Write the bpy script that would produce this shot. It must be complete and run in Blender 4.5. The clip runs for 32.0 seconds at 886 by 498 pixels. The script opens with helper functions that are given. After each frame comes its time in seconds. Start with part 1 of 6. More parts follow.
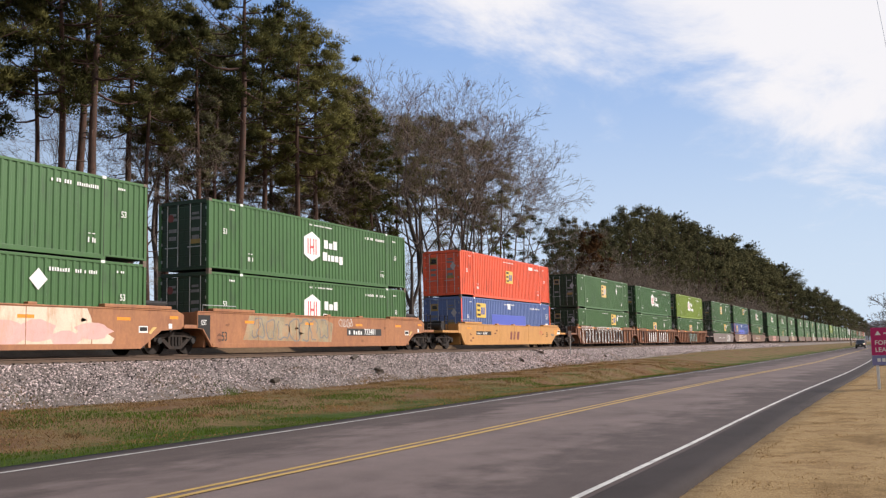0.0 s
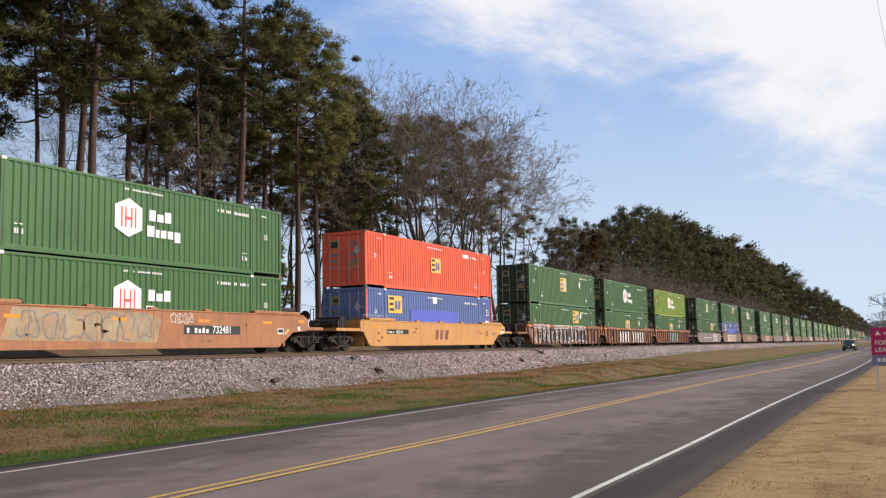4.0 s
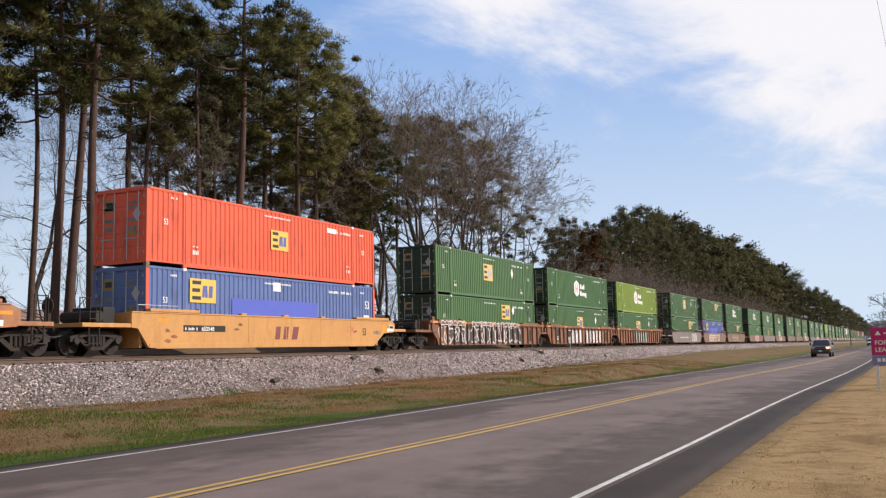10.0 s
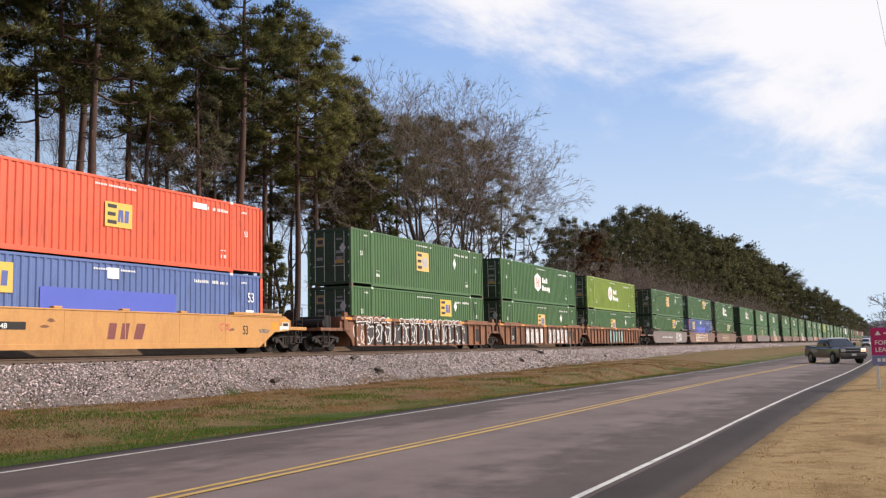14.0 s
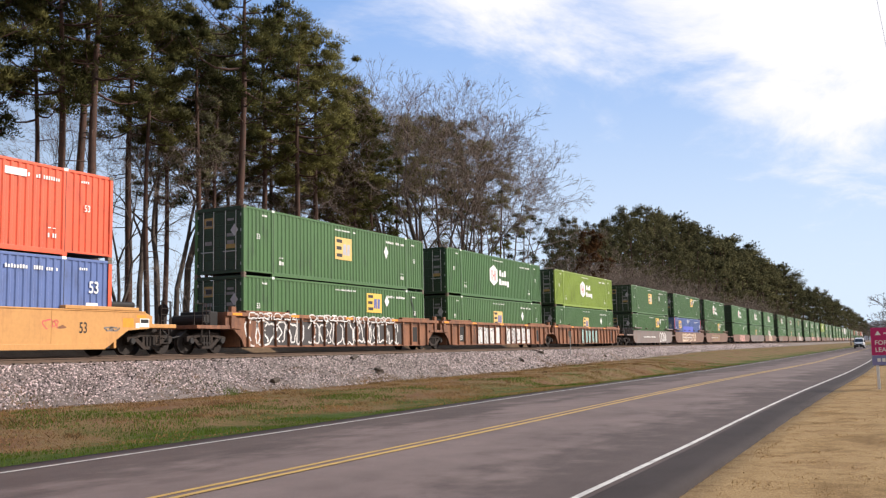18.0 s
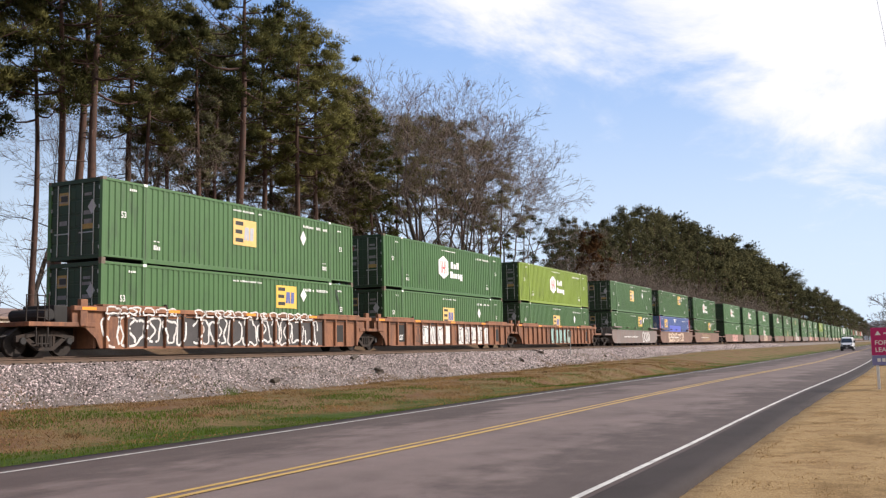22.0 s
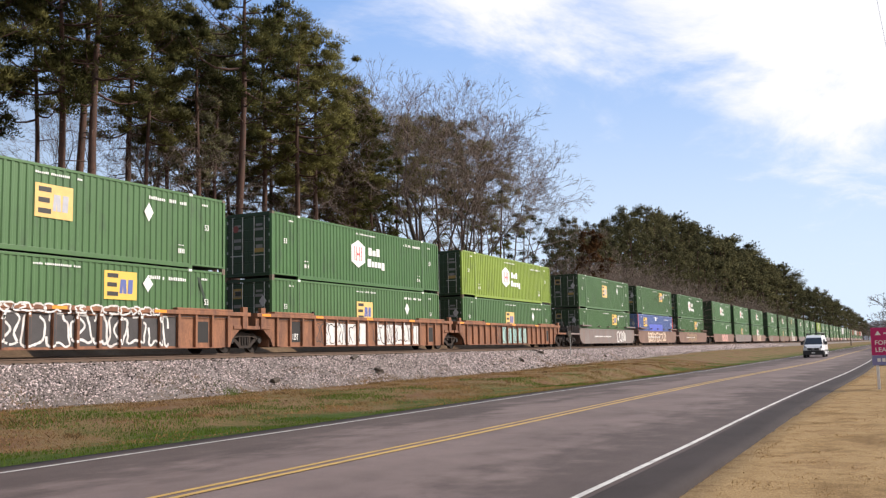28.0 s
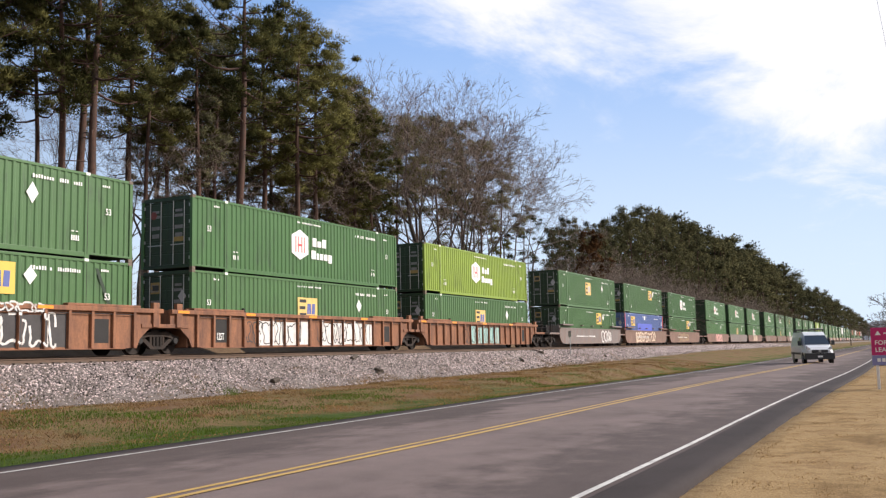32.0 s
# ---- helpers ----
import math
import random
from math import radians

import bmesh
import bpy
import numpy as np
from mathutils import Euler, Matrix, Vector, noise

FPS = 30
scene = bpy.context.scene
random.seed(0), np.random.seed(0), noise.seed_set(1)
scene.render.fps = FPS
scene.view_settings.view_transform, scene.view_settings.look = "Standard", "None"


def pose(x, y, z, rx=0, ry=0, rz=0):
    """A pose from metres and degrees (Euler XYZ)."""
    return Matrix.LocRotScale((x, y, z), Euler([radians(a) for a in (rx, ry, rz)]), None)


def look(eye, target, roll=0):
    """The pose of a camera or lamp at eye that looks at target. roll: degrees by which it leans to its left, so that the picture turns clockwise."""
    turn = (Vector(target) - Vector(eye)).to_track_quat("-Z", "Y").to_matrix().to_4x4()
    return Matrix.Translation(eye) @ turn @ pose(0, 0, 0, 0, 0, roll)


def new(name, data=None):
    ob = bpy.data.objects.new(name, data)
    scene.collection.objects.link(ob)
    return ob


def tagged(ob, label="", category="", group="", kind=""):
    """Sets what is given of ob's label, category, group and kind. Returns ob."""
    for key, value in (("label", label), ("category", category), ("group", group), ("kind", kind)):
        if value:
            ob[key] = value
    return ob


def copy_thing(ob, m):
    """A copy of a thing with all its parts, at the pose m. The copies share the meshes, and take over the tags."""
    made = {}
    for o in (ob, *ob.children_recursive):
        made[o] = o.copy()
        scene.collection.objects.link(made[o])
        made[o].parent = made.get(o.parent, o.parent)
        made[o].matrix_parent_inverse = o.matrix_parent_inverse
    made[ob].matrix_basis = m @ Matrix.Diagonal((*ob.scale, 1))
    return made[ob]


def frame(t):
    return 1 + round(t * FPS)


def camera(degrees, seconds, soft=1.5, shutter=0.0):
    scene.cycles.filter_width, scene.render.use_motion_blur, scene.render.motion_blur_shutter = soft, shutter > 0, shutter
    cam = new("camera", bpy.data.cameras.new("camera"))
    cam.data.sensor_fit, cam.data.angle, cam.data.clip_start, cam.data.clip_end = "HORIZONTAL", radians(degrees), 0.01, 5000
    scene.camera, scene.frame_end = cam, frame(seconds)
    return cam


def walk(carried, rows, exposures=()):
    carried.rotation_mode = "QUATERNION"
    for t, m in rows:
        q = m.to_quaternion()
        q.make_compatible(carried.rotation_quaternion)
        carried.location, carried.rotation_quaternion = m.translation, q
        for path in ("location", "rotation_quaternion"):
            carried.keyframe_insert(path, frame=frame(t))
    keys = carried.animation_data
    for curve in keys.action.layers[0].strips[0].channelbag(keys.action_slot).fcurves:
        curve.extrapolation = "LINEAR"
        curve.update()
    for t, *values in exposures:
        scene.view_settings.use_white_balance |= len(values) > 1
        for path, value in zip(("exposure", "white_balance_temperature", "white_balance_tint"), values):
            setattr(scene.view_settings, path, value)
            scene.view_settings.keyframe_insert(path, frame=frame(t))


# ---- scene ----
# camera on a tripod beside the road, and its lens
cam = camera(50.95, 32.0, soft=1.25)
EYE = Vector((0.0, 0.0, 1.334))
YAW, PITCH = radians(25.975), radians(6.18)
AIM = Vector((-math.sin(YAW) * math.cos(PITCH), math.cos(YAW) * math.cos(PITCH), math.sin(PITCH)))
STAND = look(EYE, EYE + AIM * 100, -1.235)
walk(cam, [(0.0, STAND), (32.0, STAND)], [(0.0, 0.09, 6500, 14), (13.0, 0.13, 6500, 14), (17.5, 0.27, 6500, 14), (32.0, 0.31, 6500, 14)])

# ---------------------------------------------------------------- light
SUN_AZ, SUN_EL = radians(62), radians(33)          # from +y towards +x; height
SUN_DIR = Vector((math.sin(SUN_AZ) * math.cos(SUN_EL), math.cos(SUN_AZ) * math.cos(SUN_EL), math.sin(SUN_EL)))


def build_world():
    w = bpy.data.worlds.new("sky")
    scene.world = w
    w.use_nodes = True
    nt = w.node_tree
    nt.nodes.clear()
    N, L = nt.nodes.new, nt.links.new
    out, bg = N("ShaderNodeOutputWorld"), N("ShaderNodeBackground")
    sky = N("ShaderNodeTexSky")
    sky.sky_type, sky.sun_disc = "NISHITA", False
    sky.sun_elevation, sky.sun_rotation = SUN_EL, SUN_AZ
    sky.air_density, sky.dust_density, sky.ozone_density = 1.0, 0.3, 3.5
    tc = N("ShaderNodeTexCoord")
    sep = N("ShaderNodeSeparateXYZ")
    L(tc.outputs["Generated"], sep.inputs[0])
    up = N("ShaderNodeMath"); up.operation = "MAXIMUM"; up.inputs[1].default_value = 0.0
    L(sep.outputs["Z"], up.inputs[0])
    lift = N("ShaderNodeMath"); lift.operation = "ADD"; lift.inputs[1].default_value = 0.12
    L(up.outputs[0], lift.inputs[0])
    flat = N("ShaderNodeCombineXYZ")
    for i, ax in enumerate("XY"):
        d = N("ShaderNodeMath"); d.operation = "DIVIDE"
        L(sep.outputs[ax], d.inputs[0]); L(lift.outputs[0], d.inputs[1])
        L(d.outputs[0], flat.inputs[i])
    # streaked high cloud, laid on a level sheet overhead
    mp = N("ShaderNodeMapping")
    mp.inputs["Location"].default_value = CLOUD_SHIFT
    mp.inputs["Rotation"].default_value = (0, 0, radians(20))
    mp.inputs["Scale"].default_value = (1.0, 0.62, 1.0)
    L(flat.outputs[0], mp.inputs["Vector"])
    n1 = N("ShaderNodeTexNoise"); n1.inputs["Scale"].default_value = 0.55; n1.inputs["Detail"].default_value = 4
    n2 = N("ShaderNodeTexNoise"); n2.inputs["Scale"].default_value = 2.2; n2.inputs["Detail"].default_value = 9
    n2.inputs["Roughness"].default_value = 0.62; n2.inputs["Distortion"].default_value = 0.35
    L(mp.outputs[0], n1.inputs["Vector"]); L(mp.outputs[0], n2.inputs["Vector"])
    # a bank of cloud stands to the north, short of the sun
    dot = N("ShaderNodeVectorMath"); dot.operation = "DOT_PRODUCT"
    dot.inputs[1].default_value = CLOUD_SIDE
    L(tc.outputs["Generated"], dot.inputs[0])
    veil = N("ShaderNodeMapRange")
    for k, v in zip(("From Min", "From Max", "To Min", "To Max"), CLOUD_VEIL):
        veil.inputs[k].default_value = v
    L(dot.outputs["Value"], veil.inputs["Value"])
    s1 = N("ShaderNodeMath"); s1.operation = "MULTIPLY_ADD"; s1.inputs[1].default_value = 0.50
    L(n1.outputs["Fac"], s1.inputs[0]); L(veil.outputs[0], s1.inputs[2])
    s2 = N("ShaderNodeMath"); s2.operation = "MULTIPLY_ADD"; s2.inputs[1].default_value = 0.90
    L(n2.outputs["Fac"], s2.inputs[0]); L(s1.outputs[0], s2.inputs[2])
    # the bank thins out to streaks low over the horizon
    low = N("ShaderNodeMapRange"); low.interpolation_type = "SMOOTHSTEP"
    for k, v in zip(("From Min", "From Max", "To Min", "To Max"), (0.05, 0.22, 0.02, 0.0)):
        low.inputs[k].default_value = v
    L(sep.outputs["Z"], low.inputs["Value"])
    s3 = N("ShaderNodeMath"); s3.operation = "ADD"
    L(s2.outputs[0], s3.inputs[0]); L(low.outputs[0], s3.inputs[1])
    # and breaks up again overhead
    top = N("ShaderNodeMapRange"); top.interpolation_type = "SMOOTHSTEP"
    for k, v in zip(("From Min", "From Max", "To Min", "To Max"), (0.45, 0.75, 0.0, -0.40)):
        top.inputs[k].default_value = v
    L(sep.outputs["Z"], top.inputs["Value"])
    s4 = N("ShaderNodeMath"); s4.operation = "ADD"
    L(s3.outputs[0], s4.inputs[0]); L(top.outputs[0], s4.inputs[1])
    s3 = s4
    ramp = N("ShaderNodeValToRGB")
    ramp.color_ramp.interpolation = "EASE"
    ramp.color_ramp.elements[0].position, ramp.color_ramp.elements[1].position = 0.60, 0.92
    ramp.color_ramp.elements[0].color = (0.0, 0.0, 0.0, 1)
    L(s3.outputs[0], ramp.inputs[0])
    mix = N("ShaderNodeMix"); mix.data_type = "RGBA"
    L(ramp.outputs[0], mix.inputs["Factor"])
    # forward-scattering haze on the sun's side of the sky
    hz = N("ShaderNodeMapRange")
    hz.interpolation_type = "SMOOTHSTEP"
    for k, v in zip(("From Min", "From Max", "To Min", "To Max"), (-0.15, 0.62, 0.0, 0.82)):
        hz.inputs[k].default_value = v
    dot2 = N("ShaderNodeVectorMath"); dot2.operation = "DOT_PRODUCT"
    dot2.inputs[1].default_value = (math.sin(HAZE_AZ), math.cos(HAZE_AZ), 0.0)
    L(tc.outputs["Generated"], dot2.inputs[0])
    L(dot2.outputs["Value"], hz.inputs["Value"])
    hm = N("ShaderNodeMix"); hm.data_type = "RGBA"
    L(hz.outputs[0], hm.inputs["Factor"]); L(sky.outputs[0], hm.inputs["A"]); hm.inputs["B"].default_value = HAZE_COLOR
    # paler air low over the horizon
    lo = N("ShaderNodeMapRange"); lo.interpolation_type = "SMOOTHSTEP"
    for k, v in zip(("From Min", "From Max", "To Min", "To Max"), (0.0, 0.42, 0.95, 0.0)):
        lo.inputs[k].default_value = v
    L(sep.outputs["Z"], lo.inputs["Value"])
    lm = N("ShaderNodeMath"); lm.operation = "MULTIPLY"
    hw = N("ShaderNodeMapRange"); hw.interpolation_type = "SMOOTHSTEP"
    for k, v in zip(("From Min", "From Max", "To Min", "To Max"), (-0.45, 0.30, 0.0, 0.95)):
        hw.inputs[k].default_value = v
    L(dot2.outputs["Value"], hw.inputs["Value"])
    L(lo.outputs[0], lm.inputs[0]); L(hw.outputs[0], lm.inputs[1])
    pm = N("ShaderNodeMix"); pm.data_type = "RGBA"
    L(lm.outputs[0], pm.inputs["Factor"]); L(hm.outputs["Result"], pm.inputs["A"]); pm.inputs["B"].default_value = PALE_COLOR
    L(pm.outputs["Result"], mix.inputs["A"])
    mix.inputs["B"].default_value = CLOUD_COLOR
    L(mix.outputs["Result"], bg.inputs["Color"])
    bg.inputs["Strength"].default_value = SKY_STRENGTH
    L(bg.outputs[0], out.inputs["Surface"])


SKY_STRENGTH = 0.055
CLOUD_COLOR = (15.6, 15.7, 15.9, 1)
HAZE_COLOR = (4.7, 8.4, 15.6, 1)
CLOUD_SHIFT = (0.0, 0.0, 0.0)
CLOUD_VEIL = (0.12, 0.35, -0.31, 0.26)
PALE_COLOR = (11.6, 13.8, 15.5, 1)
CLOUD_SIDE = (0.461, 0.119, 0.879)
HAZE_AZ = radians(24)
build_world()

sun_lamp = bpy.data.lights.new("sun", "SUN")
sun_lamp.energy, sun_lamp.angle, sun_lamp.color = 4.3, radians(0.6), (1.0, 0.93, 0.83)
sun = new("sun", sun_lamp)
sun.matrix_world = look((60, 40, 60), Vector((60, 40, 60)) - SUN_DIR)


# ---------------------------------------------------------------- materials
def material(name, colour, rough=0.6, metal=0.0, var=0.12, scale=1.5, fine=30.0, bump=0.15, dirt=None, dirt_amount=0.0,
             dirt_scale=(1.2, 1.2, 0.35), island=0.0, obj=0.0, spec=0.5, coat=0.0):
    """A surface with a broad and a fine change of tone, streaks of dirt, and a fine relief."""
    m = bpy.data.materials.new(name)
    m.use_nodes = True
    nt = m.node_tree
    N, L = nt.nodes.new, nt.links.new
    b = nt.nodes["Principled BSDF"]
    b.inputs["Roughness"].default_value, b.inputs["Metallic"].default_value = rough, metal
    b.inputs["Specular IOR Level"].default_value = spec
    b.inputs["Coat Weight"].default_value = coat
    tc = N("ShaderNodeTexCoord")
    big, small = N("ShaderNodeTexNoise"), N("ShaderNodeTexNoise")
    big.inputs["Scale"].default_value, big.inputs["Detail"].default_value = scale, 5
    small.inputs["Scale"].default_value, small.inputs["Detail"].default_value = fine, 4
    L(tc.outputs["Object"], big.inputs["Vector"]); L(tc.outputs["Object"], small.inputs["Vector"])
    add = N("ShaderNodeMath"); add.operation = "ADD"
    L(big.outputs["Fac"], add.inputs[0]); L(small.outputs["Fac"], add.inputs[1])
    src = add
    if island or obj:
        r = N("ShaderNodeNewGeometry") if island else N("ShaderNodeObjectInfo")
        ma = N("ShaderNodeMath"); ma.operation = "MULTIPLY_ADD"
        ma.inputs[1].default_value = 2.0 * (island or obj) / max(var, 0.01)
        L(r.outputs["Random Per Island" if island else "Random"], ma.inputs[0]); L(add.outputs[0], ma.inputs[2])
        sub = N("ShaderNodeMath"); sub.operation = "SUBTRACT"; sub.inputs[1].default_value = (island or obj) / max(var, 0.01)
        L(ma.outputs[0], sub.inputs[0])
        src = sub
    rng = N("ShaderNodeMapRange"); rng.clamp = False
    rng.inputs["From Min"].default_value, rng.inputs["From Max"].default_value = 0.5, 1.5
    rng.inputs["To Min"].default_value, rng.inputs["To Max"].default_value = 1 - var * 1.6, 1 + var * 1.6
    L(src.outputs[0], rng.inputs["Value"])
    mul = N("ShaderNodeVectorMath"); mul.operation = "SCALE"
    mul.inputs[0].default_value = colour[:3]
    L(rng.outputs[0], mul.inputs["Scale"])
    col = mul.outputs[0]
    if dirt:
        mp = N("ShaderNodeMapping"); mp.inputs["Scale"].default_value = dirt_scale
        L(tc.outputs["Object"], mp.inputs["Vector"])
        dn = N("ShaderNodeTexNoise"); dn.inputs["Scale"].default_value, dn.inputs["Detail"].default_value = 2.0, 8
        dn.inputs["Roughness"].default_value = 0.7
        L(mp.outputs[0], dn.inputs["Vector"])
        dr = N("ShaderNodeMapRange")
        dr.inputs["From Min"].default_value, dr.inputs["From Max"].default_value = 0.62 - dirt_amount * 0.3, 0.85 - dirt_amount * 0.25
        L(dn.outputs["Fac"], dr.inputs["Value"])
        mx = N("ShaderNodeMix"); mx.data_type = "RGBA"
        L(dr.outputs[0], mx.inputs["Factor"]); L(col, mx.inputs["A"]); mx.inputs["B"].default_value = (*dirt, 1)
        col = mx.outputs["Result"]
    L(col, b.inputs["Base Color"])
    if bump:
        bp = N("ShaderNodeBump"); bp.inputs["Strength"].default_value, bp.inputs["Distance"].default_value = bump, 0.02
        L(small.outputs["Fac"], bp.inputs["Height"]); L(bp.outputs[0], b.inputs["Normal"])
    return m


def leafy(name, colour, through_light=0.25, spread=0.35, grain=0.5):
    m = bpy.data.materials.new(name)
    m.use_nodes = True
    nt = m.node_tree
    nt.nodes.clear()
    N, L = nt.nodes.new, nt.links.new
    out, mixs, d, tr = N("ShaderNodeOutputMaterial"), N("ShaderNodeMixShader"), N("ShaderNodeBsdfDiffuse"), N("ShaderNodeBsdfTranslucent")
    geo, inf = N("ShaderNodeNewGeometry"), N("ShaderNodeObjectInfo")
    tc, no = N("ShaderNodeTexCoord"), N("ShaderNodeTexNoise")
    no.inputs["Scale"].default_value, no.inputs["Detail"].default_value = 0.45, 3
    L(tc.outputs["Object"], no.inputs["Vector"])
    a = N("ShaderNodeMath"); a.operation = "MULTIPLY_ADD"; a.inputs[1].default_value = grain
    L(geo.outputs["Random Per Island"], a.inputs[0]); L(no.outputs["Fac"], a.inputs[2])
    b = N("ShaderNodeMath"); b.operation = "MULTIPLY_ADD"; b.inputs[1].default_value = 0.5
    L(inf.outputs["Random"], b.inputs[0]); L(a.outputs[0], b.inputs[2])
    rng = N("ShaderNodeMapRange")
    rng.inputs["From Min"].default_value, rng.inputs["From Max"].default_value = 0.55, 1.45
    L(b.outputs[0], rng.inputs["Value"])
    ramp = N("ShaderNodeValToRGB")
    e = ramp.color_ramp.elements
    e[0].color = (*[c * (1 - spread) for c in colour], 1)
    e[1].color = (colour[0] * (1 + spread * 1.5), colour[1] * (1 + spread), colour[2] * (1 + spread * 0.6), 1)
    L(rng.outputs[0], ramp.inputs[0])
    L(ramp.outputs[0], d.inputs["Color"]); L(ramp.outputs[0], tr.inputs["Color"])
    mixs.inputs[0].default_value = through_light
    L(d.outputs[0], mixs.inputs[1]); L(tr.outputs[0], mixs.inputs[2]); L(mixs.outputs[0], out.inputs["Surface"])
    return m


M = {}
for n, c in dict(green=(0.054, 0.138, 0.042), green_b=(0.064, 0.145, 0.049), lime=(0.21, 0.30, 0.035), orange=(0.78, 0.115, 0.05),
                 blue=(0.105, 0.16, 0.36), white_box=(0.62, 0.62, 0.60), brown_box=(0.34, 0.14, 0.08)).items():
    M[n] = material(n + " container paint", c, 0.42, var=0.07, scale=0.6, fine=14, bump=0.05, dirt=tuple(x * 0.45 + 0.02 for x in c), dirt_amount=0.35)
# darker copy of the green with the doors' shade in it; also for scuffs
M["shade_scuff_green"] = material("grimy green darkened for door shade, also scuffs", (0.020, 0.044, 0.020), 0.5, var=0.15, scale=1.2, fine=14, bump=0.06, dirt=(0.02, 0.03, 0.02), dirt_amount=0.5)
M["tan"] = material("weathered tan paint", (0.37, 0.158, 0.068), 0.55, var=0.14, scale=0.8, fine=9, bump=0.1, dirt=(0.24, 0.09, 0.05), dirt_amount=0.5)
M["yellow"] = material("weathered yellow paint", (0.55, 0.275, 0.085), 0.5, var=0.08, scale=0.7, fine=9, bump=0.08, dirt=(0.42, 0.19, 0.06), dirt_amount=0.4)
M["rust"] = material("rusty brown paint", (0.27, 0.115, 0.056), 0.75, var=0.22, scale=1.1, fine=12, bump=0.2, dirt=(0.12, 0.055, 0.035), dirt_amount=0.7)
M["grey_well"] = material("faded grey paint", (0.185, 0.16, 0.15), 0.7, var=0.15, scale=0.9, fine=10, bump=0.12, dirt=(0.20, 0.12, 0.09), dirt_amount=0.6)
M["pink_well"] = material("faded salmon paint", (0.185, 0.112, 0.082), 0.7, var=0.3, scale=0.9, fine=10, bump=0.12, dirt=(0.17, 0.095, 0.07), dirt_amount=0.7)
M["steel"] = material("grimy cast steel", (0.024, 0.018, 0.015), 0.9, 0.0, var=0.3, scale=3, fine=40, bump=0.3, dirt=(0.05, 0.03, 0.02), dirt_amount=0.4)
M["dark"] = material("dark painted steel", (0.02, 0.018, 0.017), 0.75, var=0.2, scale=3)
M["galv"] = material("galvanised rod", (0.38, 0.39, 0.38), 0.45, 0.6, var=0.15, scale=6)
M["casting"] = material("corner casting steel", (0.16, 0.12, 0.09), 0.7, var=0.3, scale=8)
M["white"] = material("white vinyl lettering", (0.80, 0.80, 0.77), 0.5, var=0.06, scale=3, bump=0.02)
M["black"] = material("black vinyl lettering", (0.03, 0.03, 0.03), 0.5, var=0.1, scale=3, bump=0.02)
M["decal_yellow"] = material("yellow vinyl panel", (0.74, 0.48, 0.09), 0.45, var=0.06, scale=4, bump=0.02)
M["decal_tan"] = material("sun-faded yellow vinyl panel", (0.70, 0.47, 0.16), 0.6, var=0.12, scale=4, bump=0.02)
M["decal_red"] = material("red vinyl lettering", (0.62, 0.10, 0.10), 0.5, var=0.08, scale=4, bump=0.02)
M["decal_blue"] = material("blue vinyl lettering", (0.10, 0.13, 0.34), 0.5, var=0.08, scale=4, bump=0.02)
M["decal_grey"] = material("faded grey lettering", (0.42, 0.42, 0.46), 0.6, var=0.1, scale=4, bump=0.02)
# yellow and pale decals again, darkened to hold the shade of the door ends
M["decal_shaded_yellow"] = material("yellow door vinyl with shade in its colour", (0.33, 0.23, 0.08), 0.7, var=0.2, scale=5, bump=0.02)
M["decal_shaded_pale"] = material("pale door lettering with shade in its colour", (0.20, 0.20, 0.21), 0.7, var=0.25, scale=5, bump=0.02)
M["patch_blue"] = material("fresh blue touch-up paint", (0.085, 0.12, 0.50), 0.5, var=0.08, scale=1.0)
M["maroon"] = material("maroon lettering", (0.20, 0.055, 0.05), 0.6, var=0.15, scale=4)
M["reflector"] = material("orange reflective strip", (0.85, 0.30, 0.03), 0.35, var=0.1, scale=9)
M["spray_white"] = material("white spray paint", (0.68, 0.66, 0.63), 0.7, var=0.15, scale=3, dirt=(0.3, 0.16, 0.1), dirt_amount=0.3)
M["spray_pink"] = material("pink spray paint", (0.74, 0.42, 0.38), 0.7, var=0.12, scale=2, dirt=(0.62, 0.34, 0.22), dirt_amount=0.4)
M["spray_pale"] = material("pale spray paint", (0.74, 0.60, 0.46), 0.7, var=0.12, scale=2, dirt=(0.5, 0.25, 0.12), dirt_amount=0.4)
M["spray_grey"] = material("grey spray paint", (0.22, 0.20, 0.18), 0.75, var=0.25, scale=3)
M["spray_black"] = material("black spray paint", (0.055, 0.05, 0.05), 0.7, var=0.25, scale=3)
M["spray_olive"] = material("olive spray paint", (0.33, 0.27, 0.17), 0.75, var=0.3, scale=2, dirt=(0.46, 0.22, 0.10), dirt_amount=0.6)
M["spray_teal"] = material("pale teal spray paint", (0.30, 0.50, 0.46), 0.75, var=0.2, scale=3, dirt=(0.3, 0.16, 0.1), dirt_amount=0.5)
M["rail"] = material("rusty rail steel", (0.115, 0.072, 0.048), 0.7, 0.1, var=0.2, scale=4)
M["tie"] = material("creosoted timber tie", (0.075, 0.058, 0.045), 0.9, var=0.3, scale=6, fine=60, bump=0.4, obj=0.1)
M["stone"] = material("grey granite ballast", (0.385, 0.312, 0.293), 0.9, var=0.25, scale=8, fine=60, bump=0.3, island=0.38)
M["bark"] = material("furrowed pine bark", (0.088, 0.045, 0.032), 0.95, var=0.3, scale=2.2, fine=16, bump=0.8, dirt=(0.05, 0.036, 0.03), dirt_amount=0.7, dirt_scale=(3, 3, 0.7))
M["bark_grey"] = material("grey hardwood bark", (0.085, 0.068, 0.058), 0.95, var=0.28, scale=2.0, fine=18, bump=0.6, dirt=(0.07, 0.055, 0.045), dirt_amount=0.6)
M["twig"] = material("grey-brown twigs", (0.19, 0.145, 0.12), 0.95, var=0.2, scale=2.0, bump=0)
M["needle"] = leafy("pine needles", (0.118, 0.130, 0.054), 0.40, 0.65, 0.25)
